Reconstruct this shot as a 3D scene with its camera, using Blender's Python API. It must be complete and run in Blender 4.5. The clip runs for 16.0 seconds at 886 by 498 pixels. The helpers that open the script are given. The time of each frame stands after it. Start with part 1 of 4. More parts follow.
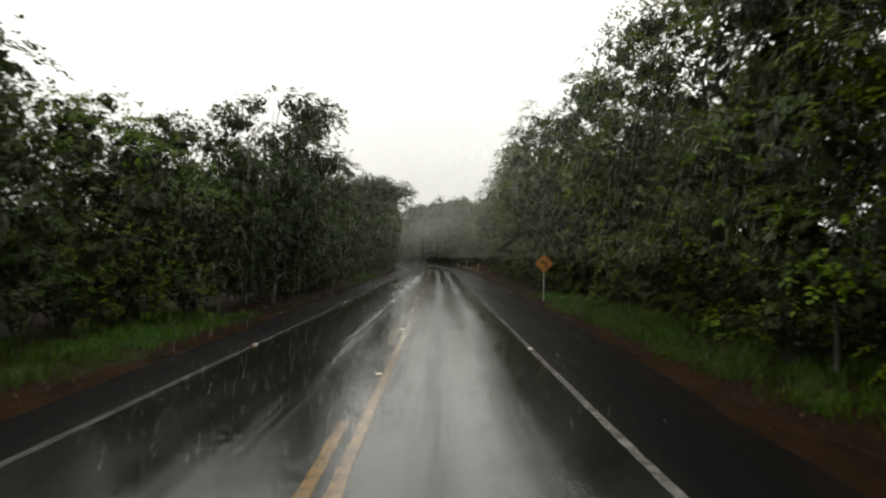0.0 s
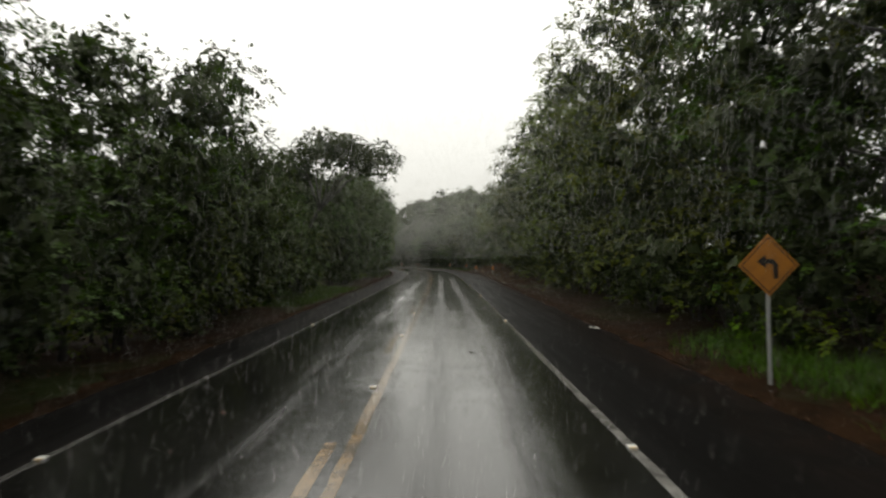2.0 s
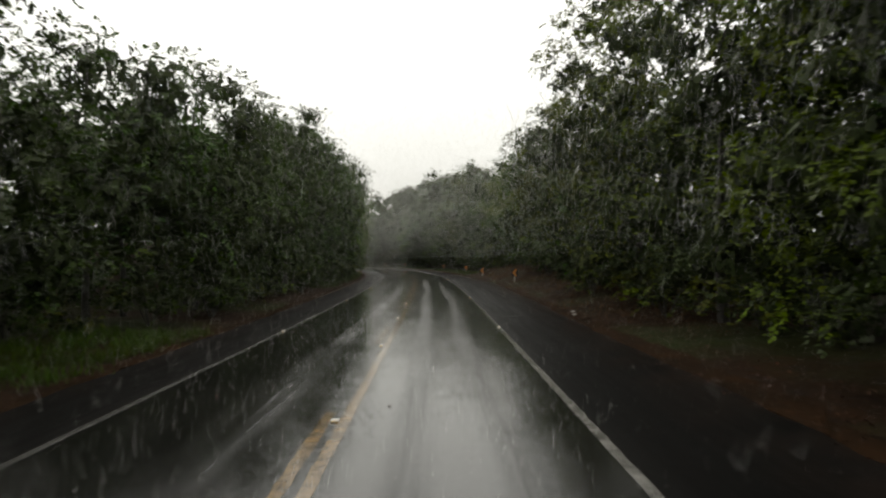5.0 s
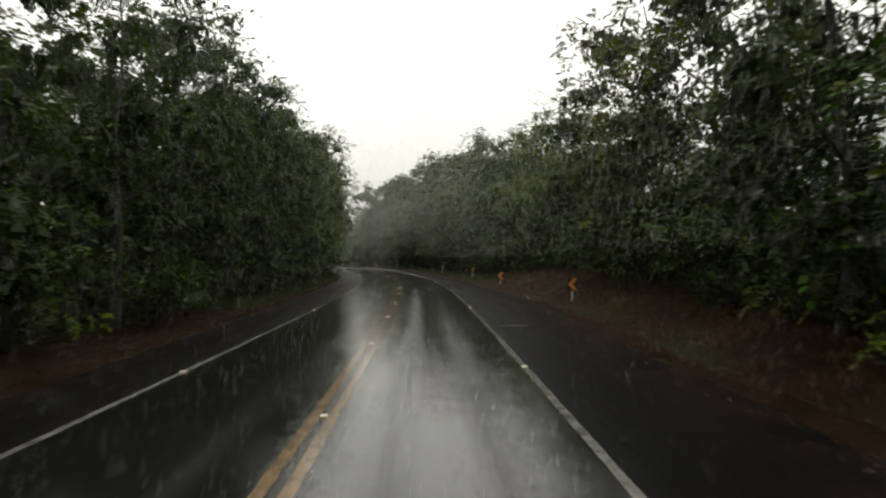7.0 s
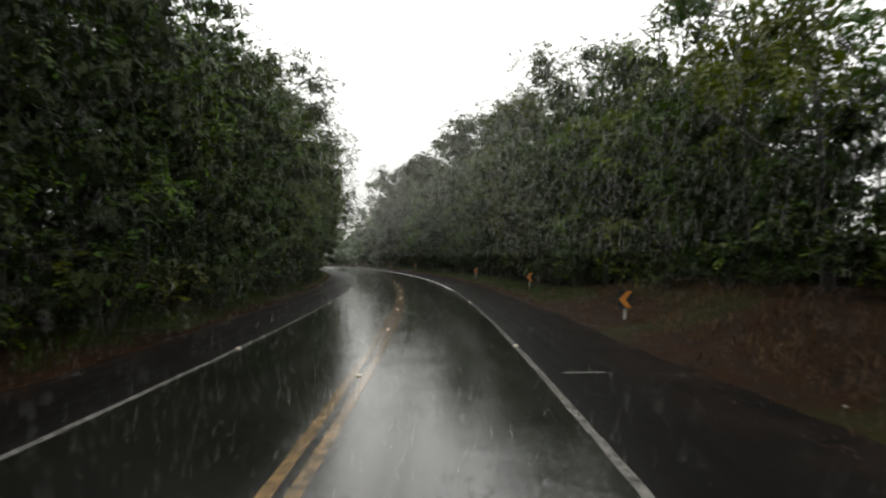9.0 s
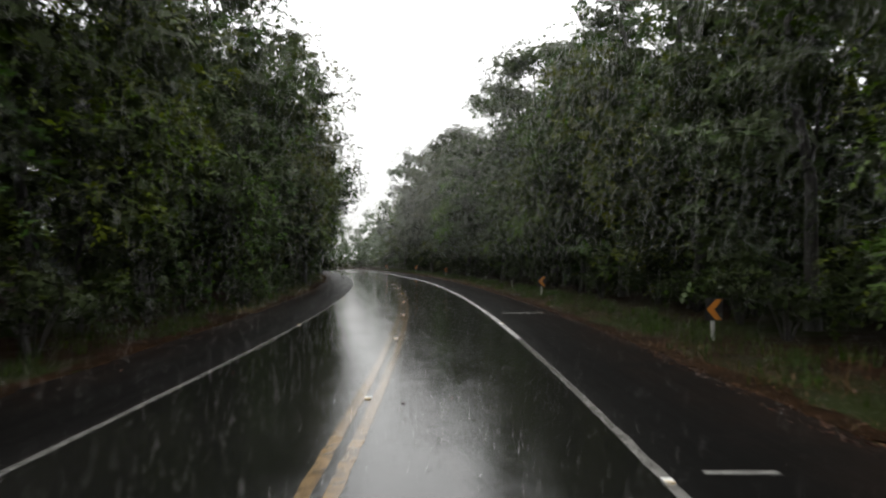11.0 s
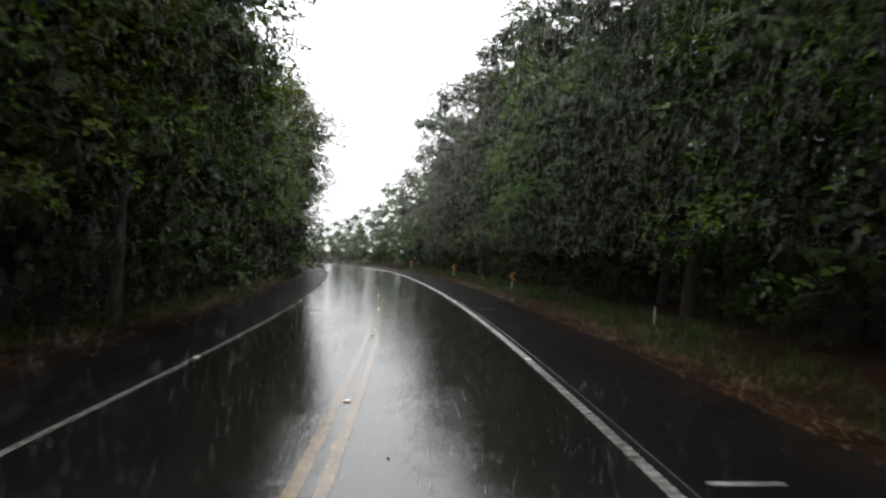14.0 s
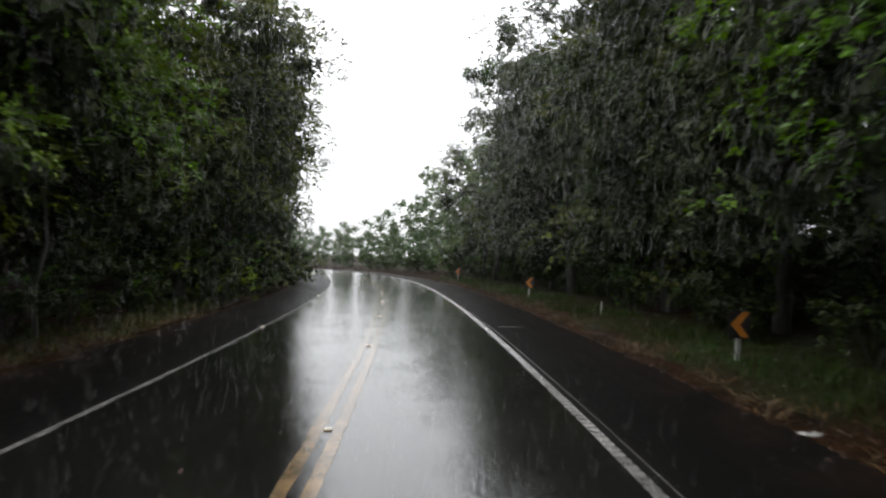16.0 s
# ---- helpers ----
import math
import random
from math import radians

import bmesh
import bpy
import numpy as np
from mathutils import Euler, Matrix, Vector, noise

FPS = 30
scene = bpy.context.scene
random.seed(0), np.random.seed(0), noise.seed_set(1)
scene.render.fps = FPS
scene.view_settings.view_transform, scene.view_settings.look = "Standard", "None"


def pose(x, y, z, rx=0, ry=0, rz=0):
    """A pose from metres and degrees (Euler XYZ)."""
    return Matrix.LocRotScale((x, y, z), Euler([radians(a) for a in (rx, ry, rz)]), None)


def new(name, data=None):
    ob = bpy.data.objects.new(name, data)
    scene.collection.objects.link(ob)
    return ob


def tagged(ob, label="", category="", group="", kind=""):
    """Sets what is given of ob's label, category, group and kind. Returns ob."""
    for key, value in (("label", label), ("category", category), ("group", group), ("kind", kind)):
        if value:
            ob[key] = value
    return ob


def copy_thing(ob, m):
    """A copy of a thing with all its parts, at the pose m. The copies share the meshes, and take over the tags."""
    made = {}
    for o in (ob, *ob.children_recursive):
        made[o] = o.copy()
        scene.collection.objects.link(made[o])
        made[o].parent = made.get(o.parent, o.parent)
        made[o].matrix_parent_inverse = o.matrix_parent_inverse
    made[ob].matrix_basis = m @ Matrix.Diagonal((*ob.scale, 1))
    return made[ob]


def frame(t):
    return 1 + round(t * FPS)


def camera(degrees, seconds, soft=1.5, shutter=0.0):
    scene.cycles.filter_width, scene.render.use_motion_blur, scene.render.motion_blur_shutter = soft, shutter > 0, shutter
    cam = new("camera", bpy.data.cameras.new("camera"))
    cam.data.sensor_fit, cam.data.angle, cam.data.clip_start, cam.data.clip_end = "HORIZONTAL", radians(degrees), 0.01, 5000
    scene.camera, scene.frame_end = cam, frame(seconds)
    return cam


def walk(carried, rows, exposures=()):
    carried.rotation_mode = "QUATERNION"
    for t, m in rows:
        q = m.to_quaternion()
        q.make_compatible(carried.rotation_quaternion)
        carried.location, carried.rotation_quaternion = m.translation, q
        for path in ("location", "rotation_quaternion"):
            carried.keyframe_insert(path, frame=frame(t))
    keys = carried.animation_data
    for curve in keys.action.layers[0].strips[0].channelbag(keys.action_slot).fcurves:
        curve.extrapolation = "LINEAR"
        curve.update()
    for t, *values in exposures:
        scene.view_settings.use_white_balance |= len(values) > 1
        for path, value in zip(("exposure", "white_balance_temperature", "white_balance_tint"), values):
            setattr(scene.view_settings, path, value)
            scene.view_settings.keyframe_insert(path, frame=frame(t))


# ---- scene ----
# The road is a ribbon: s metres along its centre line, lat metres to the right of it.
CURVE_S = [-60, 0, 40, 100, 120, 140, 160, 180, 200, 220, 240, 260, 280, 300, 330, 460]
CURVE_K = [0.0, 0.0, -0.1, 0.25, 0.56, 1.32, 2.26, 2.6, 2.6, 2.7, 1.9, 2.4, 6.1, 9.6, 11.5, 11.5]
PATH_S = np.arange(-60.0, 460.5, 0.5)
_k = np.interp(PATH_S, CURVE_S, CURVE_K) / 1000.0
_th = np.concatenate([[0.0], np.cumsum((_k[1:] + _k[:-1]) * 0.25)])
_mid = (_th[1:] + _th[:-1]) / 2
PATH_X = np.concatenate([[0.0], np.cumsum(-np.sin(_mid) * 0.5)])
PATH_Y = np.concatenate([[0.0], np.cumsum(np.cos(_mid) * 0.5)]) - 60.0
PATH_T = _th


def at(s, lat, z=0.0):
    """World point at s along and lat across the road."""
    th = np.interp(s, PATH_S, PATH_T)
    return Vector((float(np.interp(s, PATH_S, PATH_X) + lat * np.cos(th)),
                   float(np.interp(s, PATH_S, PATH_Y) + lat * np.sin(th)), z))


def heading(s):
    return math.degrees(float(np.interp(s, PATH_S, PATH_T)))


def ribbon(s, lat):
    """Arrays of x and y for arrays of s and lat."""
    th = np.interp(s, PATH_S, PATH_T)
    return (np.interp(s, PATH_S, PATH_X) + lat * np.cos(th), np.interp(s, PATH_S, PATH_Y) + lat * np.sin(th))


# ---- camera ----
EYE = 2.275
# seconds, s, lat, yaw, pitch, roll
DRIVE = [
    (0.0, 19.32, 1.11, -0.45, 0.79, 0.98),
    (0.5, 25.52, 1.22, -0.40, 0.57, -0.19),
    (1.0, 31.93, 1.31, -0.37, 0.81, -1.10),
    (1.5, 38.19, 1.29, -0.11, 1.16, -1.25),
    (2.0, 44.22, 1.32, -0.07, 0.90, -1.15),
    (2.5, 50.13, 1.37, 0.01, 0.78, -1.14),
    (3.0, 56.01, 1.43, -0.02, 1.05, -1.37),
    (3.5, 61.92, 1.45, -0.31, 0.90, -1.22),
    (4.0, 67.69, 1.48, -0.45, 0.94, -1.24),
    (5.0, 78.73, 1.46, -0.69, 0.81, -0.95),
    (6.5, 95.87, 1.50, -0.92, 0.65, -0.92),
    (7.0, 102.50, 1.55, -0.90, 0.76, -0.61),
    (7.5, 109.84, 1.60, -0.60, 0.74, -0.71),
    (8.0, 117.52, 1.68, -0.18, 1.06, -0.93),
    (8.5, 124.68, 1.67, 0.46, 1.01, -0.91),
    (9.0, 131.43, 1.60, 1.45, 0.68, -0.37),
    (10.0, 144.35, 1.32, 3.18, 0.87, -0.26),
    (11.5, 164.18, 1.21, 5.04, 0.79, 0.18),
    (12.0, 171.28, 1.03, 5.64, 0.44, 0.51),
    (12.5, 178.15, 0.98, 6.18, 1.15, 0.53),
    (13.0, 185.04, 0.97, 6.48, 0.61, 0.84),
    (13.5, 191.61, 1.08, 7.11, 0.45, 1.00),
    (14.0, 198.07, 1.07, 7.97, 0.30, 0.93),
    (14.5, 204.41, 1.09, 8.75, 0.34, 1.43),
    (15.0, 210.81, 1.13, 9.98, 0.33, 1.19),
    (15.5, 217.09, 1.24, 11.01, 0.59, 1.11),
    (16.0, 223.45, 1.21, 12.03, 0.66, 0.98),
]
cam = camera(68.2, 16.0, soft=2.2, shutter=0.25)


def drive_rows():
    rows = []
    for t, s, lat, yaw, pitch, roll in DRIVE:
        p = at(s, lat, EYE)
        yaw_m = Matrix.Rotation(radians(yaw), 4, "Z") @ Matrix.Rotation(radians(90 + pitch), 4, "X") @ Matrix.Rotation(radians(roll), 4, "Z")
        rows.append((t, Matrix.Translation(p) @ yaw_m))
    return rows


walk(cam, drive_rows(), exposures=[(0.0, 0.17, 7000, 6), (4.2, 0.17, 7000, 6), (7.5, 0.18, 7000, 6), (9.0, 0.42, 6750, 7), (11.5, 0.66, 6550, 9), (16.0, 0.84, 6350, 10)])

# ---- world and light ----
SUN_ELEVATION, SUN_HEADING = radians(58), radians(-20)
world = bpy.data.worlds.new("overcast_sky")
scene.world = world
world.use_nodes = True
wt = world.node_tree
wt.nodes.clear()


sky = wt.nodes.new("ShaderNodeTexSky")
sky.sky_type = "NISHITA"
sky.sun_disc = False
sky.sun_elevation, sky.sun_rotation = SUN_ELEVATION, SUN_HEADING
sky.air_density, sky.dust_density, sky.ozone_density = 1.0, 6.0, 0.5
grey = wt.nodes.new("ShaderNodeHueSaturation")
grey.inputs["Saturation"].default_value = 0.12
grey.inputs["Value"].default_value = 0.1
wt.links.new(sky.outputs[0], grey.inputs["Color"])
# an even cloud deck, darker towards the horizon, with faint billows
coord = wt.nodes.new("ShaderNodeTexCoord")
split = wt.nodes.new("ShaderNodeSeparateXYZ")
wt.links.new(coord.outputs["Generated"], split.inputs[0])
ramp = wt.nodes.new("ShaderNodeValToRGB")
stops = ramp.color_ramp.elements
stops[0].position, stops[0].color = 0.0, (0.70, 0.70, 0.69, 1)
stops[1].position, stops[1].color = 1.0, (1.95, 1.97, 2.0, 1)
for place, tone in ((0.12, 0.84), (0.24, 1.10), (0.42, 1.45)):
    stop = stops.new(place)
    stop.color = (tone, tone * 1.005, tone * 1.015, 1)
wt.links.new(split.outputs["Z"], ramp.inputs[0])
billow = wt.nodes.new("ShaderNodeTexNoise")
billow.inputs["Scale"].default_value, billow.inputs["Detail"].default_value = 2.2, 4.0
wt.links.new(coord.outputs["Generated"], billow.inputs["Vector"])
bright = wt.nodes.new("ShaderNodeMapRange")
bright.inputs["To Min"].default_value, bright.inputs["To Max"].default_value = 0.94, 1.06
wt.links.new(billow.outputs["Fac"], bright.inputs["Value"])
deck = wt.nodes.new("ShaderNodeMixRGB")
deck.blend_type = "MULTIPLY"
deck.inputs[0].default_value = 1.0
wt.links.new(ramp.outputs[0], deck.inputs[1])
wt.links.new(bright.outputs[0], deck.inputs[2])
cover = wt.nodes.new("ShaderNodeMixRGB")
cover.inputs[0].default_value = 0.9
wt.links.new(grey.outputs[0], cover.inputs[1])
wt.links.new(deck.outputs[0], cover.inputs[2])
back = wt.nodes.new("ShaderNodeBackground")
back.inputs["Strength"].default_value = 1.0
wt.links.new(cover.outputs[0], back.inputs["Color"])
wout = wt.nodes.new("ShaderNodeOutputWorld")
wt.links.new(back.outputs[0], wout.inputs["Surface"])

sun = new("sun", bpy.data.lights.new("sun", "SUN"))
sun.data.energy, sun.data.angle, sun.data.color = 0.8, radians(45), (1.0, 0.98, 0.94)
sun.matrix_world = pose(0, 0, 60, 90 - 58, 0, -160)


# ---- materials ----
class Mat:
    """A node material around one Principled shader."""

    def __init__(self, name, rough=0.7, color=(0.5, 0.5, 0.5), metal=0.0, spec=0.5):
        self.m = bpy.data.materials.new(name)
        self.m.use_nodes = True
        self.t = self.m.node_tree
        self.p = self.t.nodes["Principled BSDF"]
        self.out = self.t.nodes["Material Output"]
        self.p.inputs["Roughness"].default_value = rough
        self.p.inputs["Base Color"].default_value = (*color, 1)
        self.p.inputs["Metallic"].default_value = metal
        self.p.inputs["Specular IOR Level"].default_value = spec

    def node(self, kind, ins=None, operation=None):
        n = self.t.nodes.new(kind)
        if operation:
            n.operation = operation
        for key, value in (ins or {}).items():
            if isinstance(value, bpy.types.NodeSocket):
                self.t.links.new(value, n.inputs[key])
            else:
                n.inputs[key].default_value = value
        return n

    def link(self, a, b):
        self.t.links.new(a, b)

    def noise(self, vec, scale, detail=4.0, rough=0.55):
        return self.node("ShaderNodeTexNoise", {"Vector": vec, "Scale": scale, "Detail": detail, "Roughness": rough}).outputs["Fac"]

    def range(self, v, a, b, c, d):
        return self.node("ShaderNodeMapRange", {"Value": v, "From Min": a, "From Max": b, "To Min": c, "To Max": d}).outputs[0]

    def mix(self, fac, a, b):
        return self.node("ShaderNodeMixRGB", {0: fac, 1: a, 2: b}).outputs[0]

    def math(self, op, a, b=0.0):
        return self.node("ShaderNodeMath", {0: a, 1: b}, operation=op).outputs[0]

    def bump(self, height, strength, distance=0.02):
        n = self.node("ShaderNodeBump", {"Height": height, "Strength": strength, "Distance": distance})
        self.link(n.outputs[0], self.p.inputs["Normal"])

    def pos(self):
        return self.node("ShaderNodeNewGeometry").outputs["Position"]

    def uv(self):
        return self.node("ShaderNodeTexCoord").outputs["UV"]

    def base(self, c):
        self.link(c, self.p.inputs["Base Color"])

    def rough(self, v):
        self.link(v, self.p.inputs["Roughness"])


def c4(r, g, b):
    return (r, g, b, 1.0)


def asphalt_material():
    """Wet asphalt: a film of water that is thin on the worn wheel tracks and thick between them."""
    m = Mat("wet_asphalt", rough=0.2, color=(0.03, 0.03, 0.03))
    uv = m.uv()
    pos = m.pos()
    lengthwise = m.node("ShaderNodeMapping", {"Vector": uv, "Scale": (1.0, 0.035, 1.0)}).outputs[0]
    streak = m.noise(lengthwise, 1.6, 3.0)
    fine_streak = m.noise(lengthwise, 5.0, 4.0)
    grain = m.noise(pos, 55.0, 3.0, 0.7)
    patch = m.noise(pos, 0.35, 4.0)
    col = m.mix(m.range(patch, 0.35, 0.7, 0.0, 1.0), c4(0.0042, 0.0041, 0.0040), c4(0.0080, 0.0076, 0.0072))
    col = m.mix(m.range(grain, 0.45, 0.75, 0.0, 0.4), col, c4(0.017, 0.0162, 0.0152))
    # brown silt near the edges of the paving
    place = m.node("ShaderNodeSeparateXYZ", {0: uv})
    lane_x, along = place.outputs["X"], place.outputs["Y"]
    side = m.math("ABSOLUTE", lane_x)
    silt = m.math("MULTIPLY", m.range(side, 4.6, 6.6, 0.0, 1.0), m.range(m.noise(pos, 0.9, 5.0), 0.35, 0.7, 0.0, 1.0))
    col = m.mix(silt, col, c4(0.036, 0.024, 0.018))
    # the shoulders are darker asphalt, overhanging trees' shade put into the colour
    shoulder_tone = m.mix(m.range(grain, 0.45, 0.75, 0.0, 0.5), c4(0.0030, 0.0028, 0.0027), c4(0.0080, 0.0073, 0.0068))
    shoulder_tone = m.mix(m.math("MULTIPLY", silt, 0.6), shoulder_tone, c4(0.014, 0.0085, 0.006))
    col = m.mix(m.range(side, 3.5, 3.9, 0.0, 0.85), col, shoulder_tone)
    m.base(col)
    wet = m.math("ADD", m.math("MULTIPLY", streak, 0.6), m.math("MULTIPLY", fine_streak, 0.4))
    # the film is deeper and smoother in the bend
    lane = m.math("MULTIPLY", m.range(wet, 0.36, 0.60, 0.15, 0.05), m.range(along, 150.0, 195.0, 1.0, 0.5))
    # tyres have pressed the water out of two tracks in each lane before the bend
    track = m.math("MINIMUM", m.math("ABSOLUTE", m.math("SUBTRACT", side, 1.10)), m.math("ABSOLUTE", m.math("SUBTRACT", side, 2.30)))
    pressed = m.math("MULTIPLY", m.range(track, 0.12, 0.38, 1.0, 0.0), m.range(along, 120.0, 165.0, 1.0, 0.15))
    pressed = m.math("MULTIPLY", m.math("MULTIPLY", pressed, m.range(lane_x, -0.5, 0.5, 0.3, 0.85)), m.range(fine_streak, 0.35, 0.6, 0.3, 1.0))
    lane = m.math("ADD", lane, m.math("MULTIPLY", pressed, 0.16))
    # a broad rubbed track in the oncoming lane
    rubbed = m.range(m.math("ABSOLUTE", m.math("ADD", lane_x, 1.3)), 0.1, 0.8, 1.0, 0.0)
    rubbed = m.math("MULTIPLY", m.math("MULTIPLY", rubbed, m.range(fine_streak, 0.38, 0.62, 0.0, 1.0)), m.range(along, 90.0, 125.0, 1.0, 0.2))
    lane = m.math("ADD", lane, m.math("MULTIPLY", rubbed, 0.17))
    # the shoulders are coarser and drain better
    off_lane = m.range(side, 3.44, 3.57, 0.0, 1.0)
    lane = m.math("ADD", lane, m.math("MULTIPLY", off_lane, 0.34))
    lane = m.math("ADD", lane, m.math("MULTIPLY", m.range(patch, 0.3, 0.7, -0.5, 0.5), 0.035))
    m.rough(lane)
    m.p.inputs["IOR"].default_value = 1.36
    film = m.range(pressed, 0.0, 1.0, 0.95, 0.3)
    m.link(m.math("ADD", m.math("MULTIPLY", film, m.range(off_lane, 0.0, 1.0, 1.0, 0.0)), m.math("MULTIPLY", off_lane, 0.02)), m.p.inputs["Specular IOR Level"])
    ripple = m.noise(pos, 12.0, 2.0)
    h = m.math("ADD", m.math("MULTIPLY", grain, 0.6), m.math("MULTIPLY", ripple, m.range(m.noise(pos, 0.45, 3.0), 0.45, 0.60, 0.2, 5.0)))
    h = m.math("ADD", h, m.math("MULTIPLY", m.noise(lengthwise, 3.0, 2.0), 0.35))
    drops = m.node("ShaderNodeTexVoronoi", {"Vector": pos, "Scale": 7.0}).outputs["Distance"]
    rings = m.math("MULTIPLY", m.math("SINE", m.math("MULTIPLY", drops, 38.0)), m.range(drops, 0.1, 0.55, 1.0, 0.0))
    h = m.math("ADD", h, m.math("MULTIPLY", rings, m.range(m.noise(pos, 0.6, 3.0), 0.42, 0.6, 0.1, 0.9)))
    m.bump(h, 0.075, 0.02)
    return m.m


def paint_material(name, fresh, worn, wear=0.55):
    m = Mat(name, rough=0.3)
    pos = m.pos()
    a, b = m.noise(pos, 2.5, 6.0, 0.65), m.noise(pos, 30.0, 3.0)
    f = m.range(m.math("ADD", m.math("MULTIPLY", a, 0.7), m.math("MULTIPLY", b, 0.3)), wear - 0.12, wear + 0.16, 0.0, 1.0)
    m.base(m.mix(f, c4(*fresh), c4(*worn)))
    m.rough(m.range(b, 0.3, 0.7, 0.05, 0.13))
    m.p.inputs["IOR"].default_value = 1.37
    m.bump(b, 0.12, 0.01)
    return m.m


# default tones are near black: the trees' deep shade is put into them
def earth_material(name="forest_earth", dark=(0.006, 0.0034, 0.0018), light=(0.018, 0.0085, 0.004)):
    """Verge and forest floor: red earth with rotting leaves, grass roots and moss."""
    m = Mat(name, rough=0.85, spec=0.03)
    pos = m.pos()
    big, mid, fine = m.noise(pos, 0.12, 4.0), m.noise(pos, 1.3, 5.0, 0.6), m.noise(pos, 14.0, 5.0, 0.7)
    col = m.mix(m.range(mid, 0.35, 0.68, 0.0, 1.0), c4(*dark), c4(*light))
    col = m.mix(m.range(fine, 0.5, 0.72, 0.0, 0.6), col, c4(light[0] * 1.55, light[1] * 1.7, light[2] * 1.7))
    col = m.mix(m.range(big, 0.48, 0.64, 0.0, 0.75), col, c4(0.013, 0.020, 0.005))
    m.base(col)
    m.rough(m.range(mid, 0.3, 0.7, 0.6, 0.95))
    m.bump(m.math("ADD", m.math("MULTIPLY", fine, 0.6), mid), 1.0, 0.07)
    return m.m


def leaf_material(name, dark, mid, light, gloss=0.55, through_light=0.24):
    """Wet leaves: each one has its own shade, and a little light passes through."""
    m = Mat(name, rough=gloss, spec=0.10)
    geo = m.node("ShaderNodeNewGeometry")
    own = m.node("ShaderNodeObjectInfo").outputs["Random"]
    ramp_node = m.node("ShaderNodeValToRGB", {"Fac": geo.outputs["Random Per Island"]})
    e = ramp_node.color_ramp.elements
    e[0].position, e[0].color = 0.0, c4(*[p * 0.45 + q * 0.55 for p, q in zip(dark, mid)])
    e[1].position, e[1].color = 1.0, c4(*[p * 0.45 + q * 0.55 for p, q in zip(light, mid)])
    k = e.new(0.6)
    k.color = c4(*mid)
    col = ramp_node.outputs[0]
    big, mid_patch = m.noise(geo.outputs["Position"], 0.22, 2.0), m.noise(geo.outputs["Position"], 0.9, 3.0)
    patch = m.math("ADD", m.math("MULTIPLY", big, 0.5), m.math("MULTIPLY", mid_patch, 0.5))
    hsv = m.node("ShaderNodeHueSaturation", {"Color": col, "Hue": m.math("ADD", m.range(own, 0.0, 1.0, -0.022, 0.020), m.range(big, 0.3, 0.7, 0.485, 0.512)),
                                              "Saturation": m.range(mid_patch, 0.3, 0.7, 0.94, 1.2),
                                              "Value": m.math("MULTIPLY", m.range(own, 0.0, 1.0, 0.62, 1.30), m.range(patch, 0.36, 0.64, 0.72, 1.3))})
    m.base(hsv.outputs[0])
    shine = m.node("ShaderNodeBsdfTranslucent", {"Color": hsv.outputs[0]})
    blend = m.node("ShaderNodeMixShader", {0: through_light, 1: m.p.outputs[0], 2: shine.outputs[0]})
    m.link(blend.outputs[0], m.out.inputs["Surface"])
    return m.m


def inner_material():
    """Inside crowns and bushes: wet leaf sprays with gaps, shade painted into their colour."""
    m = Mat("shaded_inner_sprays", rough=0.7, spec=0.12)
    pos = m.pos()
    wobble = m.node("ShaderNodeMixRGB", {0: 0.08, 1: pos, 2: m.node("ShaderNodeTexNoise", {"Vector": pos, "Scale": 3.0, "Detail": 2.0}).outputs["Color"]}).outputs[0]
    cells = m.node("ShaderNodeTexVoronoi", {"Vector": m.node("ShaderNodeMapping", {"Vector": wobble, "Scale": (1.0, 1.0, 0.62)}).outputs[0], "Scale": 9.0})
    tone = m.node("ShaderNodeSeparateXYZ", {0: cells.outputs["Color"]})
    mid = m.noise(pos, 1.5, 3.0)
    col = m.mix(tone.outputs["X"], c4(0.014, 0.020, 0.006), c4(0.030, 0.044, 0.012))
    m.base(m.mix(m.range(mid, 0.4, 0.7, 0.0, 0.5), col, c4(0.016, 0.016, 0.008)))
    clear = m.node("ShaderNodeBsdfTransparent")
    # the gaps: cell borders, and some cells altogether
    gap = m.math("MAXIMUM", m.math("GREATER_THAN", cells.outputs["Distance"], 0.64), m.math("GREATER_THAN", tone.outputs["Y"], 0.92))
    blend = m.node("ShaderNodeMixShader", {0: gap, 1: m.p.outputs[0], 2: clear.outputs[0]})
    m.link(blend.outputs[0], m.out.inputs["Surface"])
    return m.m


def bark_material(name, a, b):
    m = Mat(name, rough=0.7)
    pos = m.pos()
    tall = m.node("ShaderNodeMapping", {"Vector": pos, "Scale": (6.0, 6.0, 1.2)}).outputs[0]
    n, n2 = m.noise(tall, 3.0, 5.0, 0.65), m.noise(pos, 0.9, 3.0)
    col = m.mix(m.range(n, 0.35, 0.7, 0.0, 1.0), c4(*a), c4(*b))
    m.base(m.mix(m.range(n2, 0.5, 0.75, 0.0, 0.6), col, c4(0.020, 0.026, 0.012)))
    m.bump(n, 0.6, 0.04)
    return m.m


def plain_material(name, color, rough=0.5, metal=0.0, vary=0.15, scale=8.0):
    """Paint, plastic or sheet metal with faint dirt."""
    m = Mat(name, rough=rough, metal=metal)
    n = m.noise(m.pos(), scale, 5.0, 0.6)
    m.base(m.mix(m.range(n, 0.35, 0.75, 0.0, vary * 2), c4(*color), c4(color[0] * 0.5 + 0.02, color[1] * 0.47 + 0.015, color[2] * 0.42 + 0.01)))
    m.rough(m.range(n, 0.3, 0.7, max(rough - 0.1, 0.04), rough + 0.1))
    return m.m


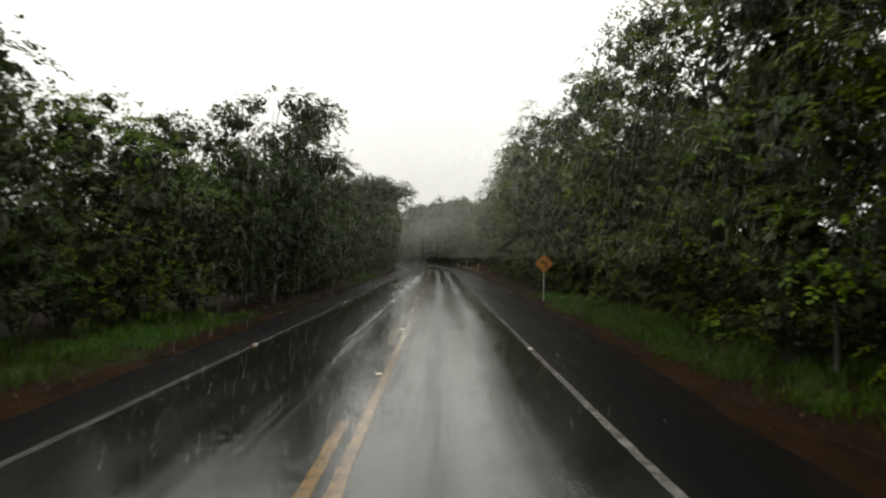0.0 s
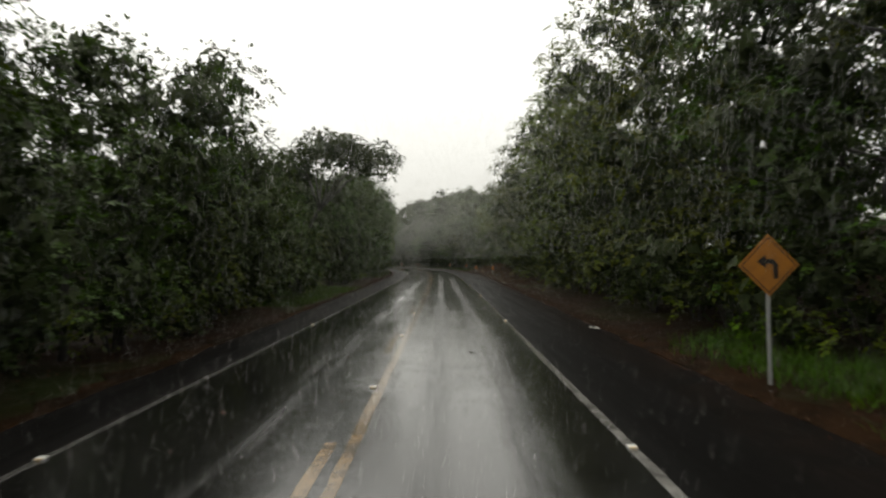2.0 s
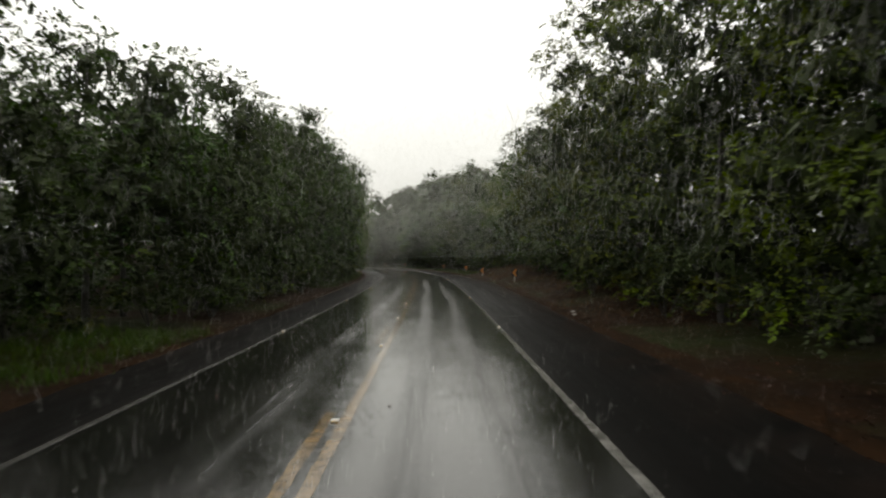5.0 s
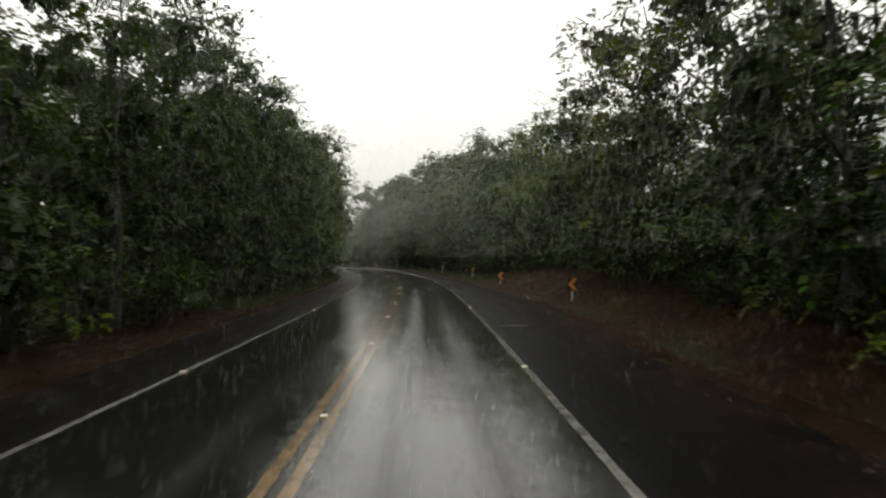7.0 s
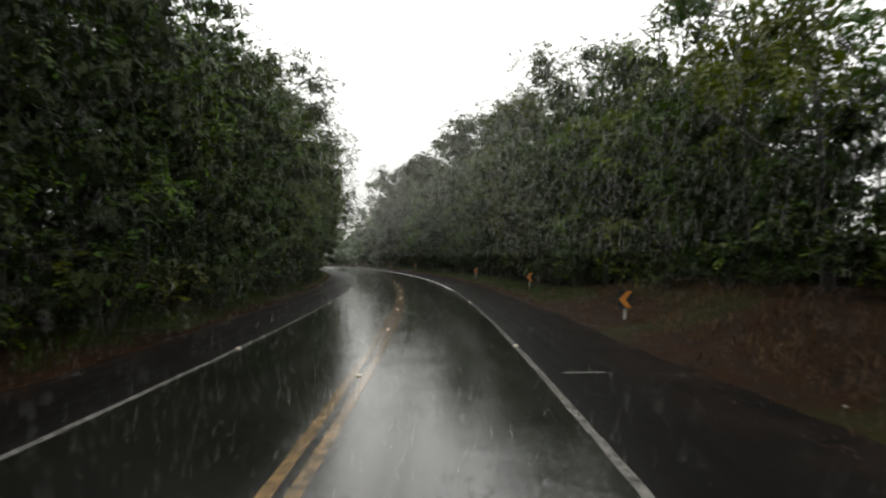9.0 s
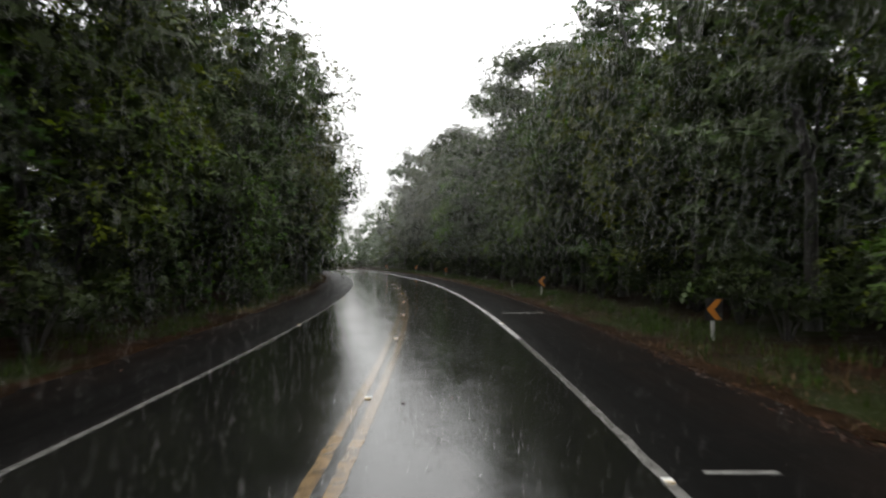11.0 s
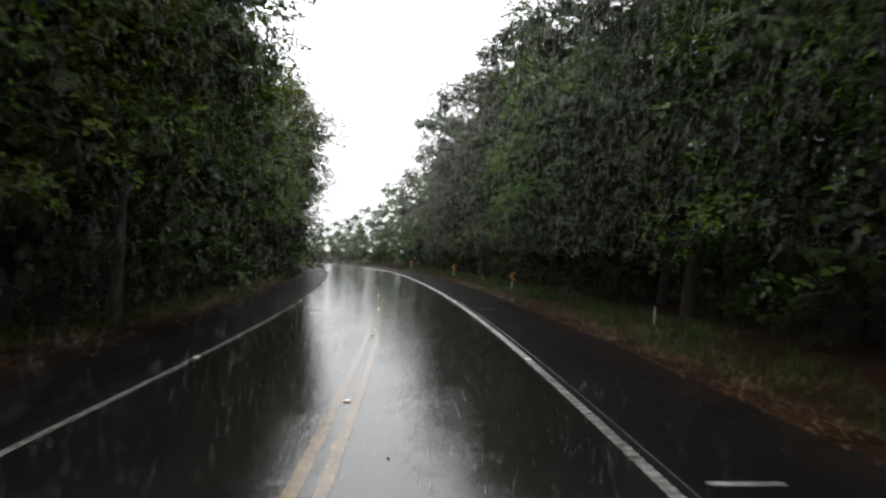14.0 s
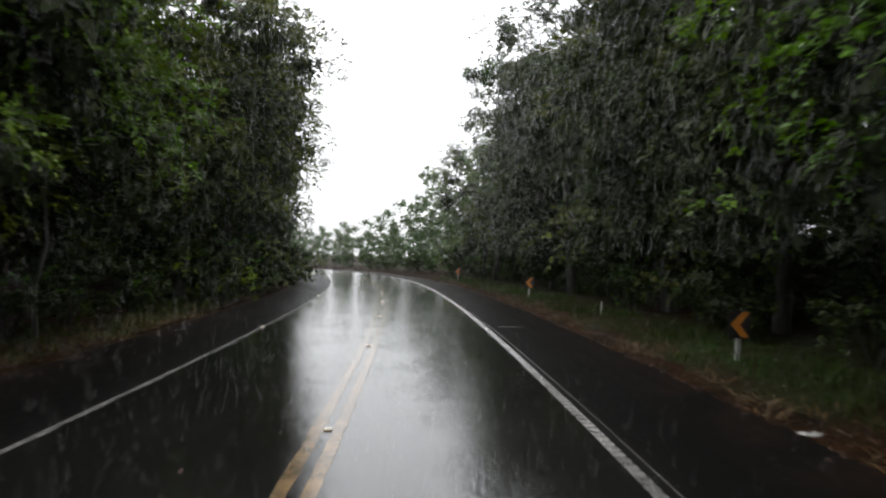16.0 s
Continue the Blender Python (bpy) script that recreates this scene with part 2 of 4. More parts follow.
ASPHALT = asphalt_material()
WHITE_PAINT = paint_material("white_road_paint", (0.160, 0.155, 0.145), (0.022, 0.021, 0.020), 0.51)
# dimmer paint: the wet windscreen's veil over the line is put into its colour
DIM_WHITE = paint_material("dim_white_road_paint", (0.085, 0.083, 0.078), (0.022, 0.021, 0.020), 0.48)
WORN_WHITE = paint_material("worn_white_road_paint", (0.34, 0.34, 0.32), (0.06, 0.058, 0.055), 0.5)
YELLOW_PAINT = paint_material("yellow_road_paint", (0.175, 0.115, 0.055), (0.040, 0.031, 0.023), 0.50)
SEAM_GREY = paint_material("old_seam_filler", (0.055, 0.052, 0.048), (0.02, 0.019, 0.018), 0.5)
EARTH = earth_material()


def red_earth_material():
    """Washed-out red earth with grit and dead leaves at the paving's edge."""
    m = Mat("washed_red_earth", rough=0.8, spec=0.02)
    pos = m.pos()
    mid, fine = m.noise(pos, 0.7, 5.0, 0.65), m.noise(pos, 11.0, 5.0, 0.7)
    col = m.mix(m.range(mid, 0.36, 0.66, 0.0, 1.0), c4(0.006, 0.0036, 0.0018), c4(0.020, 0.0095, 0.0042))
    m.base(m.mix(m.range(fine, 0.55, 0.75, 0.0, 0.6), col, c4(0.055, 0.026, 0.011)))
    m.rough(m.range(fine, 0.3, 0.7, 0.7, 0.95))
    m.bump(m.math("ADD", fine, m.math("MULTIPLY", mid, 2.0)), 0.9, 0.05)
    return m.m


RED_EARTH = red_earth_material()
MEADOW = earth_material("wet_meadow", (0.026, 0.040, 0.010), (0.050, 0.072, 0.018))
LEAF_DEEP = leaf_material("deep_green_leaves", (0.0167, 0.0308, 0.0044), (0.0273, 0.0510, 0.0070), (0.0493, 0.0801, 0.0114))
LEAF_OLIVE = leaf_material("olive_leaves", (0.040, 0.055, 0.007), (0.065, 0.085, 0.010), (0.108, 0.128, 0.019))
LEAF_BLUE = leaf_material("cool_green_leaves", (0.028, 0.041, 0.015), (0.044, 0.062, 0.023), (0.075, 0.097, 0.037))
LEAF_FRESH = leaf_material("fresh_green_leaves", (0.036, 0.065, 0.007), (0.068, 0.113, 0.011), (0.126, 0.171, 0.022), 0.5, 0.26)
LEAF_LIGHT = leaf_material("light_green_leaves", (0.031, 0.058, 0.006), (0.061, 0.103, 0.011), (0.114, 0.169, 0.022), 0.5, 0.3)
INNER_SHADED = inner_material()
GRASS = leaf_material("wet_grass", (0.014, 0.025, 0.005), (0.025, 0.042, 0.008), (0.050, 0.066, 0.018), 0.5, 0.25)
GREEN_GRASS = leaf_material("green_grass", (0.023, 0.050, 0.007), (0.038, 0.077, 0.011), (0.068, 0.113, 0.018), 0.5, 0.25)
STRAW = leaf_material("dead_straw", (0.030, 0.018, 0.009), (0.066, 0.042, 0.021), (0.19, 0.135, 0.075), 0.6, 0.15)
LITTER = leaf_material("fallen_leaves", (0.020, 0.009, 0.005), (0.042, 0.021, 0.011), (0.17, 0.105, 0.058), 0.55, 0.05)
BARK = bark_material("brown_bark", (0.008, 0.006, 0.005), (0.022, 0.018, 0.014))
PALE_BARK = bark_material("pale_bark", (0.035, 0.031, 0.026), (0.09, 0.084, 0.072))
SIGN_BLACK = plain_material("black_sign_film", (0.012, 0.012, 0.013), 0.35)
SIGN_ORANGE = plain_material("orange_sign_film", (0.46, 0.17, 0.025), 0.35)
SIGN_YELLOW = plain_material("amber_sign_film", (0.34, 0.135, 0.018), 0.5, 0.0, 0.35, 5.0)
POST_WHITE = plain_material("white_painted_post", (0.34, 0.34, 0.32), 0.5, 0.0, 0.3)
POST_STEEL = plain_material("galvanised_post", (0.38, 0.38, 0.38), 0.45, 0.6)
PAPER = plain_material("soaked_paper", (0.36, 0.36, 0.34), 0.6, 0.0, 0.4)
STUD_WHITE = plain_material("stud_housing", (0.6, 0.6, 0.57), 0.35)
STUD_AMBER = plain_material("stud_lens", (0.7, 0.45, 0.12), 0.15)
CAR_WHITE = plain_material("white_car_paint", (0.75, 0.75, 0.74), 0.22, 0.0, 0.05)
CAR_GLASS = plain_material("dark_car_glass", (0.015, 0.017, 0.018), 0.06, 0.0, 0.02)
CAR_RED = plain_material("red_tail_lens", (0.55, 0.02, 0.02), 0.2)
def rain_material():
    """Falling drops drawn out to streaks: pale and half clear."""
    m = Mat("rain_streak", rough=0.2, color=(0.9, 0.9, 0.87))
    clear = m.node("ShaderNodeBsdfTransparent")
    glow = m.node("ShaderNodeBsdfTranslucent", {"Color": c4(0.9, 0.9, 0.87)})
    both = m.node("ShaderNodeMixShader", {0: 0.5, 1: m.p.outputs[0], 2: glow.outputs[0]})
    blend = m.node("ShaderNodeMixShader", {0: 0.57, 1: clear.outputs[0], 2: both.outputs[0]})
    m.link(blend.outputs[0], m.out.inputs["Surface"])
    return m.m


RAIN = rain_material()
RUBBER = plain_material("black_rubber", (0.018, 0.018, 0.018), 0.7)
ALLOY = plain_material("wheel_alloy", (0.45, 0.45, 0.46), 0.3, 0.9)
PLATE = plain_material("plate_grey", (0.5, 0.5, 0.5), 0.4)


# ---- mesh helpers ----
def mesh_of(name, verts, faces, material, uvs=None, smooth=False):
    me = bpy.data.meshes.new(name)
    me.from_pydata(verts if isinstance(verts, list) else verts.tolist(), [], faces if isinstance(faces, list) else faces.tolist())
    for one in (material if isinstance(material, (list, tuple)) else [material]):
        me.materials.append(one)
    if uvs is not None:
        layer = me.uv_layers.new(name="UVMap")
        idx = np.empty(len(me.loops), dtype=np.int32)
        me.loops.foreach_get("vertex_index", idx)
        layer.data.foreach_set("uv", np.asarray(uvs, dtype=np.float32)[idx].ravel())
    if smooth:
        me.polygons.foreach_set("use_smooth", np.ones(len(me.polygons), dtype=bool))
    me.update()
    return me


def mesh_fast(name, v, f, material):
    """Mesh data from arrays of points and triangles."""
    me = bpy.data.meshes.new(name)
    me.vertices.add(len(v))
    me.vertices.foreach_set("co", np.ascontiguousarray(v, dtype=np.float32).ravel())
    me.loops.add(f.size)
    me.loops.foreach_set("vertex_index", np.ascontiguousarray(f, dtype=np.int32).ravel())
    me.polygons.add(len(f))
    me.polygons.foreach_set("loop_start", np.arange(0, f.size, 3, dtype=np.int32))
    for one in (material if isinstance(material, (list, tuple)) else [material]):
        me.materials.append(one)
    me.update(calc_edges=True)
    return me


def thing(name, label, category, group="", kind=""):
    return tagged(new(name), label, category, group, kind)


def child(name, data, parent, label=""):
    ob = new(name, data)
    ob.parent = parent
    if label:
        ob["label"] = label
    return ob


def part(name, bm, material, parent, label="", smooth=False):
    me = bpy.data.meshes.new(name)
    bm.to_mesh(me)
    bm.free()
    me.materials.append(material)
    if smooth:
        me.polygons.foreach_set("use_smooth", np.ones(len(me.polygons), dtype=bool))
    return child(name, me, parent, label)


def box(bm, x0, x1, y0, y1, z0, z1, bevel=0.0):
    made = bmesh.ops.create_cube(bm, size=1.0, matrix=Matrix.Translation(((x0 + x1) / 2, (y0 + y1) / 2, (z0 + z1) / 2)) @ Matrix.Diagonal((x1 - x0, y1 - y0, z1 - z0, 1)))
    if bevel:
        edges = list({e for v in made["verts"] for e in v.link_edges})
        bmesh.ops.bevel(bm, geom=edges, offset=bevel, segments=2, affect="EDGES", profile=0.7)


def prism(bm, outline, y0, y1):
    """A flat outline in x and z, drawn out along y."""
    front = [bm.verts.new((x, y0, z)) for x, z in outline]
    rear = [bm.verts.new((x, y1, z)) for x, z in outline]
    n = len(outline)
    bm.faces.new(front)
    bm.faces.new(rear[::-1])
    for i in range(n):
        bm.faces.new((front[i], rear[i], rear[(i + 1) % n], front[(i + 1) % n]))
    bmesh.ops.recalc_face_normals(bm, faces=bm.faces)


def tube(verts, faces, points, radii, sides=7):
    """Adds a tapered tube along points to lists of verts and faces."""
    start = len(verts)
    pts = [Vector(p) for p in points]
    for i, p in enumerate(pts):
        d = (pts[min(i + 1, len(pts) - 1)] - pts[max(i - 1, 0)]).normalized()
        a = d.cross(Vector((0.31, 0.95, 0.02))).normalized()
        b = d.cross(a)
        for j in range(sides):
            an = 2 * math.pi * j / sides
            verts.append(tuple(p + (a * math.cos(an) + b * math.sin(an)) * radii[i]))
    for i in range(len(pts) - 1):
        for j in range(sides):
            q, r = start + i * sides + j, start + i * sides + (j + 1) % sides
            faces.append((q, r, r + sides, q + sides))
    faces.append(tuple(start + (len(pts) - 1) * sides + j for j in range(sides)))


# ---- ground, road and markings ----
LEFT_EDGE_S, LEFT_EDGE = [-60, 30, 60, 120, 150, 200, 260, 460], [-4.7, -4.7, -5.0, -5.6, -6.0, -6.4, -6.2, -6.0]
RIGHT_EDGE_S, RIGHT_EDGE = [-60, 28, 34, 45, 100, 135, 150, 200, 460], [5.5, 5.4, 5.8, 6.1, 6.3, 6.9, 6.6, 6.2, 6.1]


def road_frame(x, y):
    """s and lat of arrays of world points."""
    step = PATH_S[::4]
    px, py, pt = PATH_X[::4], PATH_Y[::4], PATH_T[::4]
    s, lat = np.empty(x.shape), np.empty(x.shape)
    for i in range(0, x.size, 4000):
        xs, ys = x.ravel()[i:i + 4000, None], y.ravel()[i:i + 4000, None]
        j = ((xs - px) ** 2 + (ys - py) ** 2).argmin(1)
        s.ravel()[i:i + 4000] = step[j]
        lat.ravel()[i:i + 4000] = (xs[:, 0] - px[j]) * np.cos(pt[j]) + (ys[:, 0] - py[j]) * np.sin(pt[j])
    return s, lat


def ground_height(s, lat):
    a = np.abs(lat)
    z = -0.05 + 0.14 * np.clip((a - 7.2) / 2.0, 0, 1) + 0.05 * np.clip((a - 9) / 5.0, 0, 3)
    bank = np.interp(s, [100, 122, 140, 160, 172], [0, 0.5, 0.75, 0.7, 0.0]) * (lat > 0)
    z = z + bank * np.clip((a - 7.8) / 2.5, 0, 1.6)
    # made-up rise behind the trees that hides sky gaps below the crowns
    backing_rise = np.interp(s, [86, 106, 176, 200], [1, 0.0, 0.0, 1])
    z = z + 0.3 * np.clip(a - 13.5, 0, 13) * np.where(lat > 0, backing_rise, 1.0) * np.interp(s, [285, 310], [1, 0])
    wave = np.sin(s * 0.37 + lat * 0.9) * np.sin(s * 0.21 - lat * 0.55 + 1.0)
    return z + 0.07 * wave * np.clip((a - 7.4) / 2.0, 0, 1)


def build_ground():
    xs = np.concatenate([[-2500, -1200, -500, -260], np.arange(-170, 91, 2.5), [180, 500, 1200, 2500]])
    ys = np.concatenate([[-2500, -1200, -400, -150], np.arange(-70, 421, 2.5), [520, 800, 1400, 2500]])
    gx, gy = np.meshgrid(xs, ys)
    s, lat = road_frame(gx, gy)
    z = ground_height(s, lat)
    v = np.stack([gx.ravel(), gy.ravel(), z.ravel()], -1)
    n, w = len(ys), len(xs)
    i = (np.arange(n - 1)[:, None] * w + np.arange(w - 1)[None]).ravel()
    f = np.stack([i, i + 1, i + w + 1, i + w], -1)
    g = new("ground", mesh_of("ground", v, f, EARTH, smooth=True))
    tagged(g, "red earth forest floor with rotting leaves and moss", "ground", kind="structure")


def strip(name, s0, s1, lat0, lat1, z0, z1, material, step=2.0, edge0=None, edge1=None, jitter=0.0):
    """A band of paving or paint with a top and two flanks, as mesh data."""
    n = max(int((s1 - s0) / step), 1) + 1
    s = np.linspace(s0, s1, n)
    rng = np.random.RandomState(int(abs(s0 * 7 + lat0 * 13)) % 9999)
    a = (np.interp(s, *edge0) if edge0 else np.full(n, lat0)) + rng.normal(0, 1, n) * jitter
    b = (np.interp(s, *edge1) if edge1 else np.full(n, lat1)) + rng.normal(0, 1, n) * jitter
    cols = [a - 0.01, a] + [a + (b - a) * q for q in ((0.25, 0.5, 0.75) if jitter else ())] + [b, b + 0.01]
    zs = [z0, z1] + [z1] * (3 if jitter else 0) + [z1, z0]
    verts, uv = [], []
    for c, z in zip(cols, zs):
        x, y = ribbon(s, c)
        verts.append(np.stack([x, y, np.full(n, z)], -1))
        uv.append(np.stack([c, s], -1))
    k = len(cols)
    v = np.stack(verts, 1).reshape(-1, 3)
    u = np.stack(uv, 1).reshape(-1, 2)
    i = (np.arange(n - 1)[:, None] * k + np.arange(k - 1)[None]).ravel()
    faces = np.stack([i, i + 1, i + k + 1, i + k], -1).tolist()
    faces.append(list(range(k - 1, -1, -1)))
    faces.append([(n - 1) * k + j for j in range(k)])
    return mesh_of(name, v, faces, material, u)


def build_road():
    r = new("road", strip("road", -58, 452, 0, 0, -0.12, 0.0, ASPHALT, 1.0, (LEFT_EDGE_S, LEFT_EDGE), (RIGHT_EDGE_S, RIGHT_EDGE), 0.05))
    tagged(r, "wet dark asphalt two-lane road mirroring the sky", "road", kind="structure")
    for lat, s0, s1, half, paint, label in ((-3.5, -58, 99, 0.05, DIM_WHITE, "dim white edge line on wet asphalt"),
                                            (-3.5, 99, 452, 0.05, WHITE_PAINT, "continuous worn white edge line on wet asphalt"),
                                            (3.5, -58, 452, 0.062, WHITE_PAINT, "continuous white ribbed edge line on wet asphalt")):
        o = new("edge_line", strip("edge_line", s0, s1, lat - half, lat + half, -0.01, 0.004, paint, 0.3, jitter=0.006))
        tagged(o, label, "road marking", kind="structure")
    o = new("centre_line", strip("centre_line", -58, 452, 0.065, 0.22, -0.01, 0.004, YELLOW_PAINT, 0.3, jitter=0.007))
    tagged(o, "continuous yellow centre line on wet asphalt", "road marking", kind="structure")
    o = new("centre_line", strip("centre_line", 108.5, 452, -0.22, -0.065, -0.01, 0.004, YELLOW_PAINT, 0.3, jitter=0.007))
    tagged(o, "second continuous yellow centre line before the bend", "road marking", kind="structure")
    for i in range(-5, 7):
        end = 28.42 + 12.02 * i
        o = new("centre_dash", strip("centre_dash", end - 4.0, end, -0.22, -0.065, -0.01, 0.004, YELLOW_PAINT, 0.3, jitter=0.007))
        tagged(o, "short yellow dash of the broken centre line", "road marking", "centre dashes", "structure")
    # raised ribs across the right edge line in the bend
    rib_s = np.arange(176.0, 290.0, 0.22)
    v, f = [], []
    for s in rib_s:
        k = len(v)
        for ds, dl, z in ((-0.06, -0.08, 0.003), (0.06, -0.08, 0.003), (0.06, 0.08, 0.003), (-0.06, 0.08, 0.003),
                          (-0.03, -0.07, 0.017), (0.03, -0.07, 0.017), (0.03, 0.07, 0.017), (-0.03, 0.07, 0.017)):
            v.append(tuple(at(s + ds, 3.5 + dl, z)))
        f += [(k + 7, k + 6, k + 5, k + 4)[::-1], (k, k + 1, k + 5, k + 4), (k + 1, k + 2, k + 6, k + 5), (k + 2, k + 3, k + 7, k + 6), (k + 3, k, k + 4, k + 7)]
    o = new("edge_line_ribs", mesh_of("edge_line_ribs", v, f, WHITE_PAINT))
    tagged(o, "row of raised white ribs along the edge line", "road marking", kind="stuff")
    seam = new("paving_seam", strip("paving_seam", 192, 300, 3.70, 3.73, -0.01, 0.005, SEAM_GREY, 2.0))
    tagged(seam, "thin grey seam of old filler beside the edge line", "road marking", kind="structure")
    # survey bars across the right shoulder
    for i in range(-1, 12):
        if i == 4:
            continue
        s = 103.96 + 20.11 * i
        o = new("survey_bar", strip("survey_bar", s - 0.035, s + 0.035, 3.97, 4.76, -0.01, 0.004, WORN_WHITE, 0.035, jitter=0.012))
        tagged(o, "short worn white bar painted across the shoulder", "road marking", "survey bars", "structure")
    # painted station figures, too worn to read: plain strokes
    s = 103.96 + 20.11 * 4
    mark = thing("station_mark", "worn white painted station figures on the shoulder", "road marking", kind="structure")
    for lat, wide, ds, deep in ((4.18, 0.26, 0.0, 0.42), (4.52, 0.20, 0.05, 0.34), (4.78, 0.24, 0.0, 0.40), (5.10, 0.22, 0.03, 0.36), (5.38, 0.18, -0.02, 0.30), (5.66, 0.24, 0.0, 0.40)):
        for q in (-0.42, 0.0, 0.42):
            child("stroke", strip("stroke", s + ds + q * deep - 0.04, s + ds + q * deep + 0.04, lat, lat + wide, -0.01, 0.004, WORN_WHITE, 0.1), mark)
        child("stroke", strip("stroke", s + ds - 0.4 * deep, s + ds + 0.4 * deep, lat + wide * 0.4, lat + wide * 0.6, -0.01, 0.005, WORN_WHITE, 0.2), mark)


def build_verges():
    """Bands of bare red earth along the paving, and the open meadow behind the thin trees."""
    for side, edge_s, edge, wide, s0, s1 in ((1, RIGHT_EDGE_S, RIGHT_EDGE, 0.75, 14, 330), (-1, LEFT_EDGE_S, LEFT_EDGE, 0.6, 14, 330)):
        a, b = [e - 0.1 * side for e in edge], [e + wide * side for e in edge]
        inner, outer = ((edge_s, a), (edge_s, b)) if side > 0 else ((edge_s, b), (edge_s, a))
        o = new("verge", strip("verge", s0, s1, side * 5, 0, -0.14, -0.014, RED_EARTH, 0.7, inner, outer, 0.16))
        tagged(o, "washed-out strip of bare red earth along the paving", "verge", kind="structure")
    ss, ll = np.meshgrid(np.arange(104, 201, 3.0), np.concatenate([np.arange(14.5, 45, 2.0), [60, 90, 140]]))
    x, y = ribbon(ss, ll)
    wave = 0.10 * np.sin(ss * 0.7) * np.sin(ll * 0.5)
    v = np.stack([x.ravel(), y.ravel(), (ground_height(ss, ll) + 0.30 + wave).ravel()], -1)
    n, w = ss.shape
    i = (np.arange(n - 1)[:, None] * w + np.arange(w - 1)[None]).ravel()
    o = new("meadow", mesh_of("meadow", v, np.stack([i, i + 1, i + w + 1, i + w], -1), MEADOW, smooth=True))
    tagged(o, "pale green wet meadow seen between the trunks", "meadow", kind="structure")


build_ground()
build_road()
build_verges()


# ---- trees, bushes and grass ----
def unit(v):
    return v / np.maximum(np.linalg.norm(v, axis=-1, keepdims=True), 1e-9)


def leaf_arrays(rng, centre, outward, length, width):
    """Folded four-cornered leaves: verts and triangles."""
    n = len(centre)
    normal = unit(outward + rng.normal(0, 0.55, (n, 3)) + np.array([0, 0, 0.35]))
    axis = unit(np.cross(normal, rng.normal(0, 1, (n, 3))) + np.array([0, 0, -0.35]))
    side = unit(np.cross(normal, axis))
    le, wi = length[:, None], width[:, None]
    v = np.stack([centre - axis * le * 0.5,
                  centre + side * wi * 0.5 + axis * le * 0.02 + normal * wi * 0.18,
                  centre + axis * le * 0.5 - normal * le * 0.12,
                  centre - side * wi * 0.5 + axis * le * 0.02 + normal * wi * 0.18], 1).reshape(-1, 3)
    k = np.arange(n)[:, None] * 4
    f = np.stack([k + [0, 1, 2], k + [0, 2, 3]], 1).reshape(-1, 3)
    return v, f


